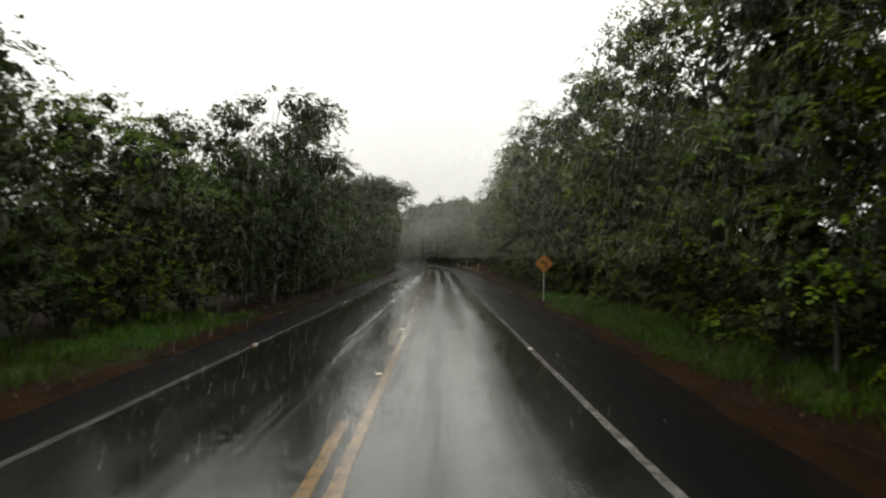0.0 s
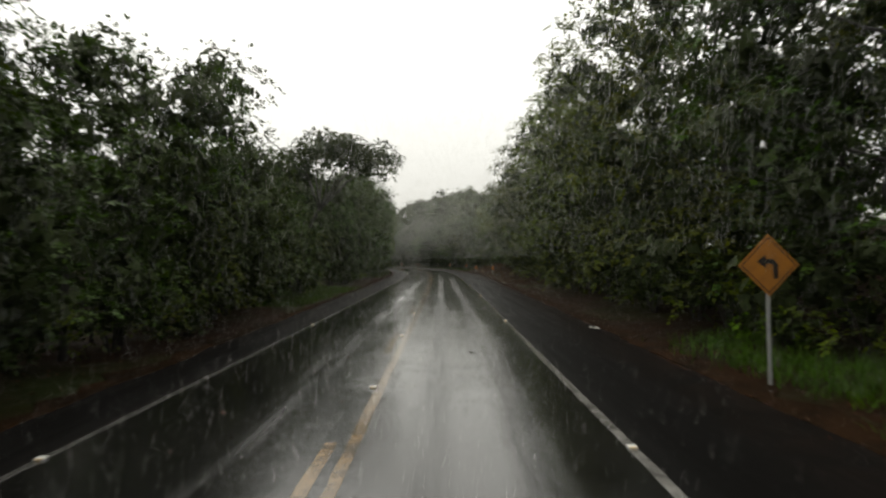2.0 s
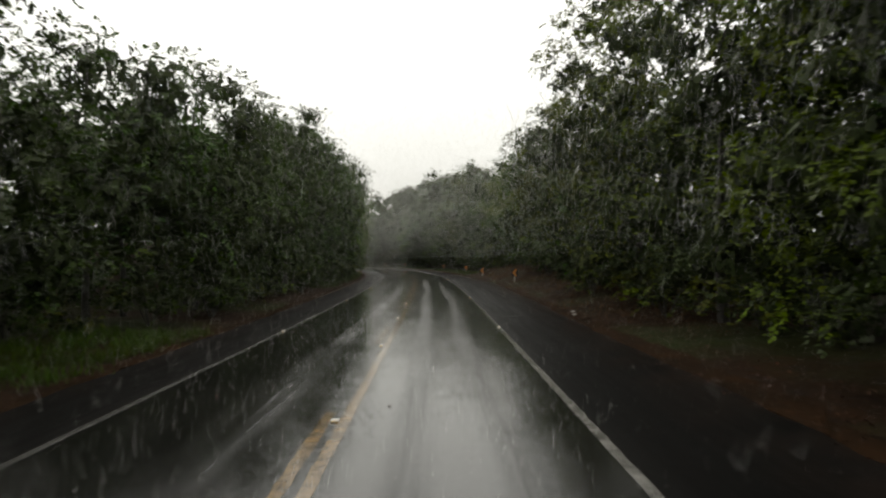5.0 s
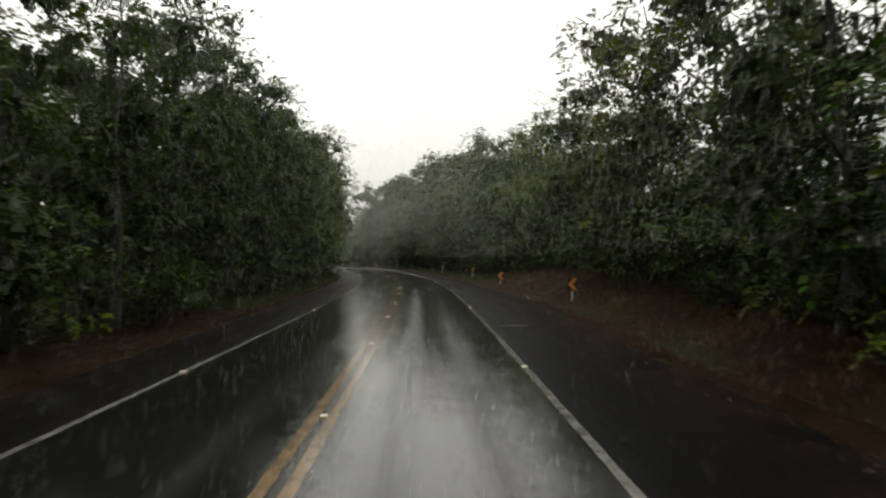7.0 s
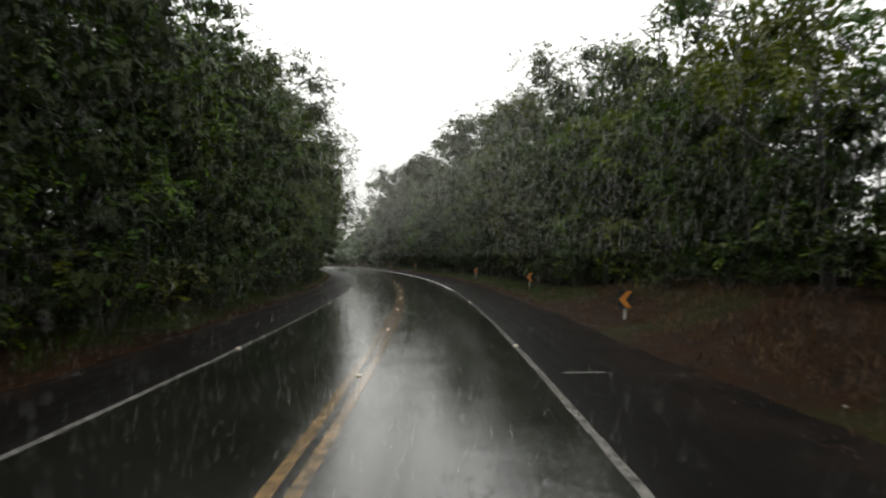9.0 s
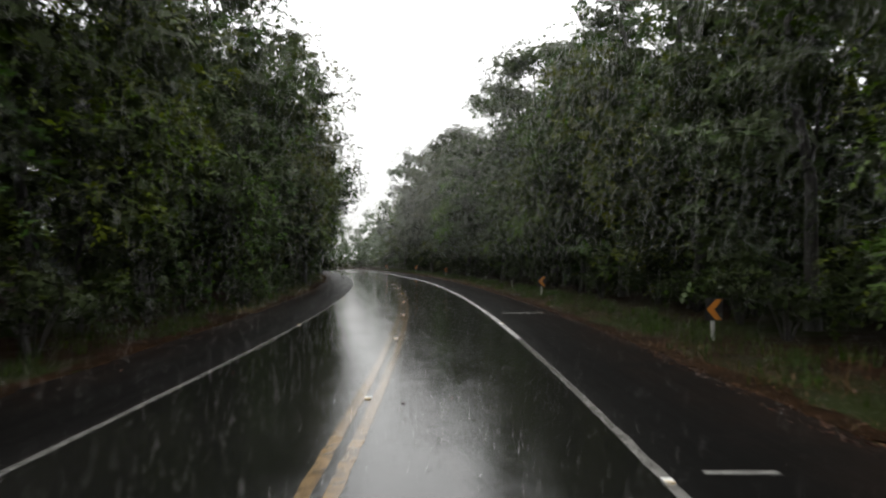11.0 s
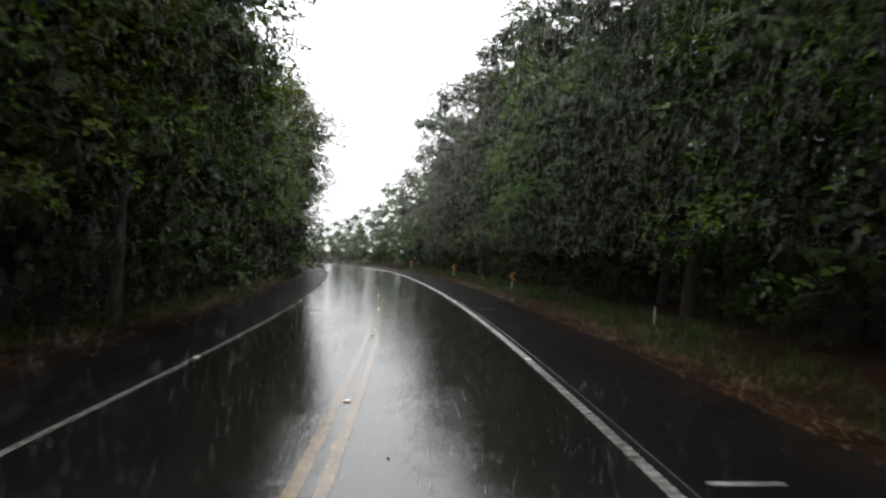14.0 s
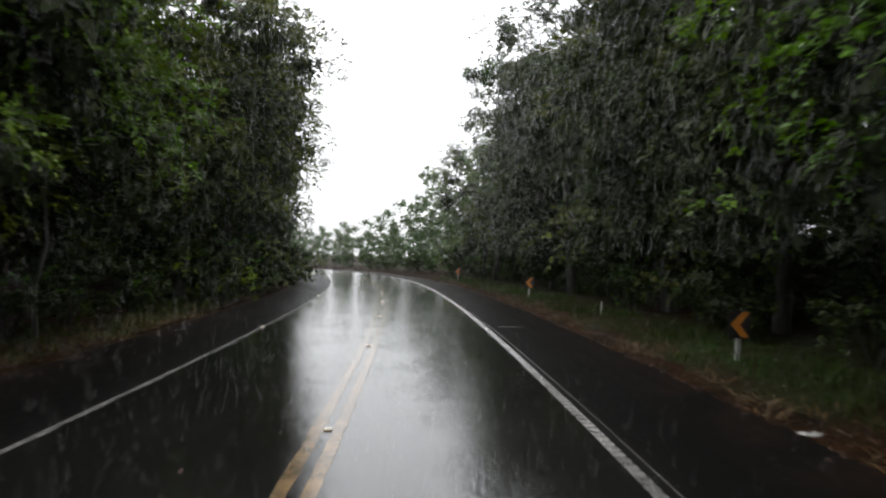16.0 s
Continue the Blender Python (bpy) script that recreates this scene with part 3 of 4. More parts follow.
def crown_arrays(rng, clumps, leaves, size, open_side=0.0, core=0.8, coarse=1.0):
    """Twigs of pointed leaves over clumps of twiggy inner growth. clumps: rows of x, y, z, radius, flatness.
    Each clump carries small lobes on its upper and outer side, and the twigs sit on the lobes.
    Gives points, triangles and how many of the triangles are leaves."""
    c = np.array(clumps)
    axis_xy = c[:, :2].mean(0)
    out = unit(np.concatenate([c[:, :2] - axis_xy, np.zeros((len(c), 1))], 1))
    lobes = 6
    which = np.repeat(np.arange(len(c)), lobes)
    d = unit(rng.normal(0, 0.8, (len(which), 3)) + out[which] * 0.55 + np.array([open_side * 0.5, 0, 0.55]))
    off = d * (c[which, 3] * rng.uniform(0.45, 0.78, len(which)))[:, None]
    off[:, 2] *= c[which, 4]
    lobe_c, lobe_r = c[which, :3] + off, c[which, 3] * rng.uniform(0.32, 0.60, len(which))
    lobe_flat, lobe_out = c[which, 4] * rng.uniform(0.75, 1.0, len(which)), d
    area = lobe_r ** 2
    per = 6
    n = leaves // per
    which = rng.choice(len(lobe_c), n, p=area / area.sum())
    d = unit(rng.normal(0, 1, (n, 3)) + lobe_out[which] * 0.7 + np.array([0, 0, 0.8]))
    reach = 0.80 + 0.26 * rng.rand(n) ** 1.6
    off = d * (lobe_r[which] * reach)[:, None]
    off[:, 2] *= lobe_flat[which]
    base = lobe_c[which] + off
    along = unit(d + rng.normal(0, 0.45, (n, 3)) + np.array([0, 0, -0.1]))
    across = unit(np.cross(along, np.array([0.02, 0.03, 1.0]) + rng.normal(0, 0.25, (n, 3))))
    own = rng.uniform(0.75, 1.3, n)
    vs = []
    for k in range(per):
        way = unit(along * (0.35 + 0.12 * k) + across * (0.9 if k % 2 else -0.9) * (1.0 if k < per - 1 else 0.2) + rng.normal(0, 0.25, (n, 3)) + np.array([0, 0, -0.16]))
        le = (size * own * rng.uniform(0.75, 1.25, n))[:, None]
        root = base + along * (size * 0.34 * k) - np.array([0, 0, 0.012]) * k * k * size * 3
        flat = unit(np.cross(way, np.cross(np.array([0, 0, 1.0]) + d * 0.55 + rng.normal(0, 0.28, (n, 3)), way)))
        side = np.cross(flat, way) * le * rng.uniform(0.27, 0.36, (n, 1))
        belly = root + way * le * 0.42
        vs.append(np.stack([root, belly + side + flat * le * 0.05, root + way * le - flat * le * 0.06, belly - side + flat * le * 0.05], 1))
    v = np.stack(vs, 1).reshape(-1, 3)
    k = np.arange(len(v) // 4)[:, None] * 4
    f = np.stack([k + [0, 1, 2], k + [0, 2, 3]], 1).reshape(-1, 3)
    many = len(f)
    if core:
        # ragged leaf sprays that fill the inside of each clump
        per = 60 if coarse == 1.0 else 36
        which = np.repeat(np.arange(len(c)), per)
        d = unit(rng.normal(0, 1, (len(which), 3)))
        r = c[which, 3][:, None]
        mid = d * r * core * rng.uniform(0.05, 1.15, (len(which), 1))
        mid[:, 2] *= c[which, 4]
        mid += c[which, :3]
        a = unit(np.cross(d, rng.normal(0, 1, (len(which), 3))) + rng.normal(0, 0.35, (len(which), 3)))
        w = unit(np.cross(a, d))
        grow = r * coarse * rng.uniform(0.24, 0.42, (len(which), 1))
        inner = np.stack([mid - a * grow * 0.5 - w * grow * rng.uniform(0.1, 0.4, (len(which), 1)), mid + a * grow * 0.6 * rng.uniform(0.5, 1, (len(which), 1)), mid + w * grow * 0.6], 1).reshape(-1, 3)
        v, f = np.concatenate([v, inner]), np.concatenate([f, np.arange(len(inner)).reshape(-1, 3) + len(v)])
    return v, f, many


def crown_mesh(name, rng, clumps, leaves, size, leaf_mat, open_side=0.0, core=0.8):
    v, f, many = crown_arrays(rng, clumps, leaves, size, open_side, core)
    me = mesh_fast(name, v, f, [leaf_mat, INNER_SHADED])
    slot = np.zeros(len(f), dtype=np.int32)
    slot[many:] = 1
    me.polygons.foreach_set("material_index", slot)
    return me


def wood_mesh(name, rng, height, radius, limbs, spread, bark, lean=0.04, start=0.3, twigs=0):
    """A tapered trunk with limbs, and twigs on the limbs."""
    v, f = [], []
    n = 7
    pts = [Vector((lean * height * (i / n) ** 1.5 + rng.normal(0, 0.012) * height * (i > 0), rng.normal(0, 0.012) * height * (i > 0), height * i / n - (0.35 if i == 0 else 0))) for i in range(n + 1)]
    tube(v, f, pts, [radius * (1.25 if i == 0 else 1.0) * (1 - 0.85 * i / n) for i in range(n + 1)], 8)
    for i in range(limbs):
        h = start + (0.95 - start) * (i + rng.rand() * 0.6) / limbs
        k = min(int(h * n), n - 1)
        p = pts[k].lerp(pts[k + 1], h * n - k)
        an = i * 2.4 + rng.uniform(-0.5, 0.5)
        ln = spread * (1.1 - 0.5 * h) * rng.uniform(0.7, 1.15)
        way = Vector((math.cos(an), math.sin(an), rng.uniform(0.35, 0.95)))
        q = [p, p + way * ln * 0.35, p + way * ln * 0.7 + Vector((0, 0, 0.08 * ln)), p + way * ln + Vector((0, 0, 0.2 * ln))]
        r = radius * 0.42 * (1.1 - 0.6 * h)
        tube(v, f, q, [r, r * 0.75, r * 0.45, r * 0.12], 5)
        for j in range(twigs):
            a = q[1].lerp(q[3], rng.rand())
            w = Vector(rng.normal(0, 1, 3)) + way * 0.8 + Vector((0, 0, 0.5))
            w.normalize()
            l2 = ln * rng.uniform(0.2, 0.45)
            tube(v, f, [a, a + w * l2 * 0.5, a + w * l2 + Vector((0, 0, 0.1 * l2))], [r * 0.3, r * 0.2, r * 0.05], 4)
    return mesh_of(name, v, f, bark, smooth=True)


class Kind:
    """Prototypes of one kind of plant, set out one after another."""

    def __init__(self):
        self.made = []
        self.used = []

    def add(self, root, height):
        self.made.append((root, height))
        self.used.append(False)

    def place(self, i, s, lat, height, turn, wide=1.0, z=None, label=""):
        root, native = self.made[i % len(self.made)]
        i %= len(self.made)
        k = height / native
        p = at(s, lat)
        zz = float(ground_height(np.array(s), np.array(lat))) if z is None else z
        m = pose(p.x, p.y, zz - 0.03, 0, 0, turn) @ Matrix.Diagonal((k * wide, k * wide, k, 1))
        if not self.used[i]:
            self.used[i] = True
            root.matrix_basis = m
            ob = root
        else:
            ob = copy_thing(root, m @ Matrix.Diagonal((*[1 / q for q in root.scale], 1)))
        if label:
            ob["label"] = label
        return ob


def edge_tree(kind, seed, height, radius, leaf_mat, leaves, size, low=0.10, label="", bark=BARK, clumps=24, group="forest edge trees", full=False):
    """A leafy tree at the forest's edge, fullest on +x, the side turned to the camera."""
    rng = np.random.RandomState(seed)
    rows = []
    for i in range(clumps):
        h = low + (0.94 - low) * (i + 0.5) / clumps
        prof = np.interp(h, [0, 0.2, 0.45, 0.75, 0.95], [0.75, 0.92, 1.0, 0.85, 0.4] if full else [0.42, 0.66, 0.92, 1.0, 0.5])
        an = (rng.uniform(-1.9, 1.9) if h < 0.75 else rng.uniform(-3.1, 3.1))
        r = radius * prof * rng.uniform(0.5, 0.92)
        cr = radius * rng.uniform(0.27, 0.54) * np.interp(h, [0, 0.3], [0.7 if not full else 0.9, 1.0])
        rows.append((r * math.cos(an), r * math.sin(an), h * height, cr, rng.uniform(0.6, 0.9)))
    rows.append((0, 0, height * 0.45, radius * 0.5, 1.3))
    rows.append((0.1, 0, height * 0.72, radius * 0.4, 1.2))
    root = thing("tree", label, "tree", group)
    child("trunk", wood_mesh("trunk", rng, height * 0.9, 0.0115 * height, 6, radius * 0.62, bark), root)
    child("crown", crown_mesh("crown", rng, rows, leaves, size, leaf_mat, 0.45, 0.72), root)
    kind.add(root, height)


def canopy_arrays(seed, height, radius, leaves, size):
    """A taller forest tree whose trunk is bare below its canopy: trunk and leaves as arrays."""
    rng = np.random.RandomState(seed)
    rows = []
    for i in range(12):
        h = 0.10 + 0.82 * (i + 0.5) / 12
        prof = np.interp(h, [0.1, 0.35, 0.6, 0.8, 0.95], [0.4, 0.7, 1.0, 0.9, 0.4])
        an = i * 2.399 + rng.uniform(-0.4, 0.4)
        r = radius * prof * rng.uniform(0.4, 0.85)
        rows.append((r * math.cos(an), r * math.sin(an), h * height, radius * rng.uniform(0.36, 0.52), rng.uniform(0.7, 0.95)))
    return crown_arrays(rng, rows, leaves, size, 0.0, 1.05, 1.7)


class Woods:
    """The forest behind its edge, gathered into a few meshes."""

    def __init__(self, protos):
        self.protos = protos
        self.v, self.f, self.slot, self.n = [], [], [], 0

    def place(self, i, s, lat, height, turn, wide=1.0):
        v, f, many = self.protos[i % len(self.protos)]
        self.slot.append((np.arange(len(f)) >= many).astype(np.int32))
        p = at(s, lat)
        k = height / 18.0
        c, q = math.cos(turn), math.sin(turn)
        x, y = v[:, 0] * k * wide, v[:, 1] * k * wide
        ground_z = float(ground_height(np.array(s), np.array(lat))) if abs(lat) > 18 and s < 290 else 0.0
        self.v.append(np.stack([x * c - y * q + p.x, x * q + y * c + p.y, v[:, 2] * k + ground_z], -1))
        self.f.append(f + self.n)
        self.n += len(v)

    def build(self, name, material, label, inside=None):
        me = mesh_fast(name, np.concatenate(self.v), np.concatenate(self.f), [material, inside or INNER_SHADED])
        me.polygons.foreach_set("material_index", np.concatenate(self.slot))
        o = new(name, me)
        tagged(o, label, "woods", kind="stuff")


def sparse_tree(kind, seed, height, radius, leaf_mat, leaves, label, bark=BARK, twigs=6):
    """A thin tree with open branches and few leaves."""
    rng = np.random.RandomState(seed)
    rows = []
    for i in range(16):
        h = rng.uniform(0.35, 0.98)
        an = i * 2.399
        r = radius * rng.uniform(0.2, 0.95)
        rows.append((r * math.cos(an), r * math.sin(an), h * height, radius * rng.uniform(0.18, 0.34), 0.7))
    root = thing("tree", label, "tree", "thin roadside trees")
    child("trunk", wood_mesh("trunk", rng, height * 0.95, 0.009 * height, 9, radius * 1.1, bark, 0.06, 0.25, twigs), root)
    if leaves:
        child("crown", crown_mesh("crown", rng, rows, leaves, 0.17, leaf_mat, 0.0, 0.0), root)
    kind.add(root, height)


def emergent_tree(kind, seed, height, radius, leaf_mat, leaves, label):
    """A tree with a bare trunk and a domed crown above its neighbours."""
    rng = np.random.RandomState(seed)
    rows = []
    for i in range(20):
        an = i * 2.399
        r = radius * math.sqrt((i + 0.4) / 20)
        rows.append((r * math.cos(an), r * math.sin(an), height * 0.93 - 0.16 * r * r * 3 / radius + rng.uniform(-0.9, 0.3), radius * rng.uniform(0.22, 0.36), 0.7))
    root = thing("tree", label, "tree", "emergent trees")
    child("trunk", wood_mesh("trunk", rng, height * 0.92, 0.012 * height, 9, radius * 0.9, BARK, 0.03, 0.6, 2), root)
    child("crown", crown_mesh("crown", rng, rows, leaves, 0.2, leaf_mat, 0.0, 0.75), root)
    kind.add(root, height)


def bush(kind, seed, height, leaf_mat, leaves, size, label):
    rng = np.random.RandomState(seed)
    rows = []
    for i in range(9):
        an = i * 2.399
        r = height * rng.uniform(0.1, 0.55)
        rows.append((r * math.cos(an), r * math.sin(an), height * rng.uniform(0.2, 0.75), height * rng.uniform(0.2, 0.33), 0.85))
    root = thing("bush", label, "bush", "roadside bushes")
    v, f = [], []
    for i in range(7):
        an = i * 0.9 + rng.rand()
        w = Vector((math.cos(an) * 0.35, math.sin(an) * 0.35, 0.8)) * height * rng.uniform(0.7, 1.0)
        tube(v, f, [Vector((0, 0, -0.2)), w * 0.5 + Vector((0, 0, 0.05)), w], [0.03, 0.02, 0.006], 5)
    child("branching_stem", mesh_of("branching_stem", v, f, BARK), root)
    child("foliage", crown_mesh("foliage", rng, rows, leaves, size, leaf_mat, 0.0, 0.75), root)
    kind.add(root, height)


def umbrella_tree(seed=5):
    """A flat-topped tree whose crown reaches out over the road."""
    rng = np.random.RandomState(seed)
    rows = []
    for i in range(30):
        an = i * 2.399
        r = 3.4 * math.sqrt((i + 0.3) / 30)
        rows.append((r * math.cos(an) - 0.3, r * math.sin(an) * 0.9, 10.3 - 0.13 * r * r + rng.uniform(-1.3, 0.3), rng.uniform(0.9, 1.3), 0.66))
    root = thing("umbrella_tree", "flat-topped dark green tree on a forked bare trunk", "tree")
    v, f = [], []
    tube(v, f, [(-3.2, 0.9, -0.3), (-3.0, 0.8, 2.2), (-2.5, 0.5, 4.3), (-1.6, 0.2, 5.8)], [0.19, 0.16, 0.14, 0.11], 8)
    for i in range(9):
        an = i * 0.7
        q = Vector((-1.75 + 0.03 * i, 0.25, 5.5 + 0.04 * i))
        e = Vector((2.6 * math.cos(an), 2.4 * math.sin(an), 8.9))
        tube(v, f, [q, q.lerp(e, 0.5) + Vector((-0.15, 0, 0.3)), e], [0.075, 0.05, 0.015], 5)
    child("trunk", mesh_of("trunk", v, f, BARK, smooth=True), root)
    child("crown", crown_mesh("crown", rng, rows, 12000, 0.14, LEAF_BLUE, 0.0, 0.85), root)
    p = at(87.0, -5.2)
    root.matrix_basis = pose(p.x, p.y, -0.02, 0, 0, heading(87.0))


TALL, LOW, THIN, SHRUB, EMERGENT, LIGHT, BROAD, DOME, FULL = Kind(), Kind(), Kind(), Kind(), Kind(), Kind(), Kind(), Kind(), Kind()
T_DEEP = "dense dark green tree, wet, leafy down to the ground"
T_OLIVE = "dense olive green tree, wet, leafy down to the ground"
T_COOL = "dense bluish green tree with drooping wet leaves"
for i, (mat, lab) in enumerate(((LEAF_DEEP, T_DEEP), (LEAF_OLIVE, T_OLIVE), (LEAF_BLUE, T_COOL), (LEAF_DEEP, T_DEEP), (LEAF_OLIVE, T_OLIVE), (LEAF_BLUE, T_COOL))):
    lab = lab.replace("leafy down to the ground", "its crown hanging over the dark verge")
    edge_tree(TALL, 20 + i, 16.0, 4.3, mat, 6600, 0.175, 0.09, lab, clumps=27)
for i, (mat, lab) in enumerate(((LEAF_OLIVE, T_OLIVE), (LEAF_DEEP, T_DEEP), (LEAF_OLIVE, T_OLIVE))):
    edge_tree(FULL, 30 + i, 13.5, 3.9, mat, 9600, 0.13, 0.06, lab, clumps=32, full=True)
for i, (mat, lab) in enumerate(((LEAF_OLIVE, T_OLIVE), (LEAF_DEEP, T_DEEP), (LEAF_OLIVE, T_OLIVE), (LEAF_DEEP, T_DEEP), (LEAF_BLUE, T_COOL))):
    edge_tree(LOW, 40 + i, 9.0, 3.2, mat, 5400, 0.125, 0.07, lab, clumps=26, full=True)
for i, mat in enumerate((LEAF_OLIVE, LEAF_DEEP, LEAF_OLIVE)):
    sparse_tree(THIN, 80 + i, 10.0, 3.0, mat, 3000, "slender tree with open branches and thin foliage")
for i, (mat, lab) in enumerate(((LEAF_OLIVE, "low olive green bush at the verge"), (LEAF_DEEP, "low dark green bush at the verge"), (LEAF_FRESH, "low bright green bush at the verge"), (LEAF_DEEP, "low dark green bush at the verge"))):
    bush(SHRUB, 100 + i, 2.4, mat, 450, 0.14, lab)

for i, mat in enumerate((LEAF_BLUE, LEAF_DEEP)):
    emergent_tree(EMERGENT, 120 + i, 20.0, 3.0, mat, 4200, "tall tree with a domed crown above its neighbours")
for i in range(2):
    edge_tree(LIGHT, 130 + i, 10.0, 3.6, LEAF_LIGHT, 6600, 0.13, 0.30, "feathery light green tree before darker ones", clumps=30)

for i in range(2):
    edge_tree(BROAD, 140 + i, 13.0, 4.8, LEAF_LIGHT, 12000, 0.15, 0.24, "broad fresh green tree spreading towards the road", clumps=40)
edge_tree(DOME, 145, 18.5, 4.6, LEAF_BLUE, 13000, 0.16, 0.14, "tall dense bluish green tree with a rounded crown", clumps=44)

# heights of the forest's edge along the road, and how near its crowns come
L_TOP_S = [-30, 20, 40, 62, 75, 90, 104, 115, 125, 140, 160, 175, 193, 206, 214, 225, 238, 250, 262, 275, 300, 350]
L_TOP_H = [7, 6.6, 7.0, 7.2, 7.6, 9.2, 10, 10.5, 12, 15, 17, 16, 17, 19.5, 20, 18, 18.5, 15.5, 19, 18, 16, 13]
R_TOP_S = [-30, 20, 55, 70, 85, 105, 115, 130, 140, 155, 170, 185, 198, 210, 222, 235, 250, 265, 278, 290, 300, 310, 318, 350]
R_TOP_H = [13.5, 13.5, 13, 13, 14, 13.5, 13, 12.3, 11, 12.5, 15, 16.5, 17.5, 20, 18, 19.5, 20.5, 20, 22, 16.5, 13, 10, 7.5, 7]
L_IN_S, L_IN = [-30, 42, 50, 74, 82, 96, 104, 112, 140, 180, 200, 212, 226, 246, 262, 275, 300, 350], [7.2, 7.2, 5.3, 5.3, 7.6, 7.6, 5.8, 5.6, 6.2, 6.0, 5.4, 5.4, 6.0, 6.0, 5.0, 5.0, 6.5, 7.0]
R_IN_S, R_IN = [-30, 44, 57, 66, 110, 140, 170, 200, 250, 300, 350], [7.5, 7.5, 7.7, 6.8, 7.2, 9.0, 8.2, 7.4, 7.0, 8.0, 9.5]


def plant_forest():
    rng = np.random.RandomState(11)
    protos = [canopy_arrays(60 + i, 18.0, 4.6, 420, 0.42) for i in range(4)]
    woods = [Woods(protos), Woods(protos), Woods(protos)]
    for side in (-1, 1):
        top_s, top_h, in_s, inn = (L_TOP_S, L_TOP_H, L_IN_S, L_IN) if side < 0 else (R_TOP_S, R_TOP_H, R_IN_S, R_IN)
        # trees begin behind the camera, unseen there, added for light and reflections
        s = -26.0
        i = 0
        while s < 352:
            h = float(np.interp(s, top_s, top_h)) * (rng.uniform(0.72, 0.95) if i % 2 else rng.uniform(0.97, 1.15))
            if (side > 0 and 227 < s < 238) or (side < 0 and 259 < s < 268):
                s += 2.0
                continue
            thin = side > 0 and (140 < s < 155 or 119 < s < 124)
            kind = (FULL if s < 112 else TALL) if h > 12 else LOW
            r = (4.3 * h / 16) if h > 12 else (3.2 * h / 9)
            lat = side * (float(np.interp(s, in_s, inn)) + r * 0.95 + (rng.uniform(1.3, 3.3) if i % 2 else rng.uniform(-0.4, 0.6)))
            # the leafy side is turned to the road and the oncoming camera
            facing = heading(s) + (-25 if side < 0 else 205) + rng.uniform(-35, 35)
            if thin:
                THIN.place(i, s, lat, h, rng.uniform(0, 360))
            elif s > 292 or s < 15:
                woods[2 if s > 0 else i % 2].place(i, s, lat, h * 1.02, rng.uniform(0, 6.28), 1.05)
            else:
                # past s 215 mostly paler kinds are picked, in place of haze
                kind.place(int(rng.choice([1, 2, 4, 5])) if s > 215 else int(rng.choice([0, 3] if kind is TALL else [1, 3])) if side < 0 and 92 < s < 172 else int(rng.randint(0, 30)), s, lat, h, facing, rng.uniform(0.96, 1.15))
            s += (max(r * 1.12, 2.6) if not thin else 2.6) * rng.uniform(0.85, 1.1)
            i += 1
        # the forest behind the edge
        for row, extra in ((0, 4.2), (1, 8.6), (2, 13.0)):
            s = -30.0 + 2 * row
            while s < 362:
                h = float(np.interp(s, top_s, top_h)) * rng.uniform(0.80, 0.98)
                if not (side > 0 and any(a < s < b for a, b in (((119, 131), (140, 156)), ((123, 162),), ((127, 172),))[row])):
                    lat = side * (float(np.interp(s, in_s, inn)) + 4.0 + extra + (2 if side > 0 and 104 < s < 134 else 0) + rng.uniform(-1, 1))
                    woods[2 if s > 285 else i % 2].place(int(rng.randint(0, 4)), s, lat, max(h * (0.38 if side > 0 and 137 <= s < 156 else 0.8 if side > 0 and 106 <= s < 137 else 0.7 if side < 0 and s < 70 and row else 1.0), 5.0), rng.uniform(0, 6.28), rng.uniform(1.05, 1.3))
                s += 5.6 * rng.uniform(0.8, 1.2) * (1 + 0.4 * row)
                i += 1
        # and deeper in
        for extra in (20.0,):
            s = -24.0
            while s < 285:
                h = float(np.interp(s, top_s, top_h)) * rng.uniform(0.62, 0.80)
                if side < 0 or not 129 < s < 184:
                    woods[i % 2].place(int(rng.randint(0, 4)), s, side * (11.0 + extra + rng.uniform(-2, 2)), max(h, 5.0), rng.uniform(0, 6.28), rng.uniform(1.3, 1.7))
                s += 6.4 * rng.uniform(0.8, 1.2)
                i += 1
        # bushes along the verge
        s = -10.0
        while s < 350:
            bare = side > 0 and (118 < s < 165)
            base = float(np.interp(s, in_s, inn)) + (1.5 if side < 0 else 1.9)
            if side < 0 and s > 190:
                base = 8.0
            if side > 0 and s > 165:
                base = 10.2
            h = rng.uniform(1.5, 3.0) * (0.55 if bare else 1.05 if s > 165 else 1.0)
            pick = int(rng.choice([0, 1, 3], p=[0.40, 0.34, 0.26])) if s < 165 else int(rng.choice([1, 3]))
            SHRUB.place(pick, s, side * (base + rng.uniform(0.2, 1.8)), h * (0.8 if s > 165 else 1.0), rng.uniform(0, 360), rng.uniform(0.9, 1.3))
            s += rng.uniform(2.8, 4.4) * (1.2 if s > 165 else 1.0)
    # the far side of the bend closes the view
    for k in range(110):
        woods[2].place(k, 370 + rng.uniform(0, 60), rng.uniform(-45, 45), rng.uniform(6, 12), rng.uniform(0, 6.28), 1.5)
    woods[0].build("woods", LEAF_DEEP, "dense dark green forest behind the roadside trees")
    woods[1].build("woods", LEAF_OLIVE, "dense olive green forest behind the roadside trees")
    # haze is put into the leaf colour of the woods round the bend
    woods[2].build("woods", LEAF_BLUE, "forest round the far bend, made pale grey-green for haze", LEAF_BLUE)


plant_forest()
umbrella_tree()
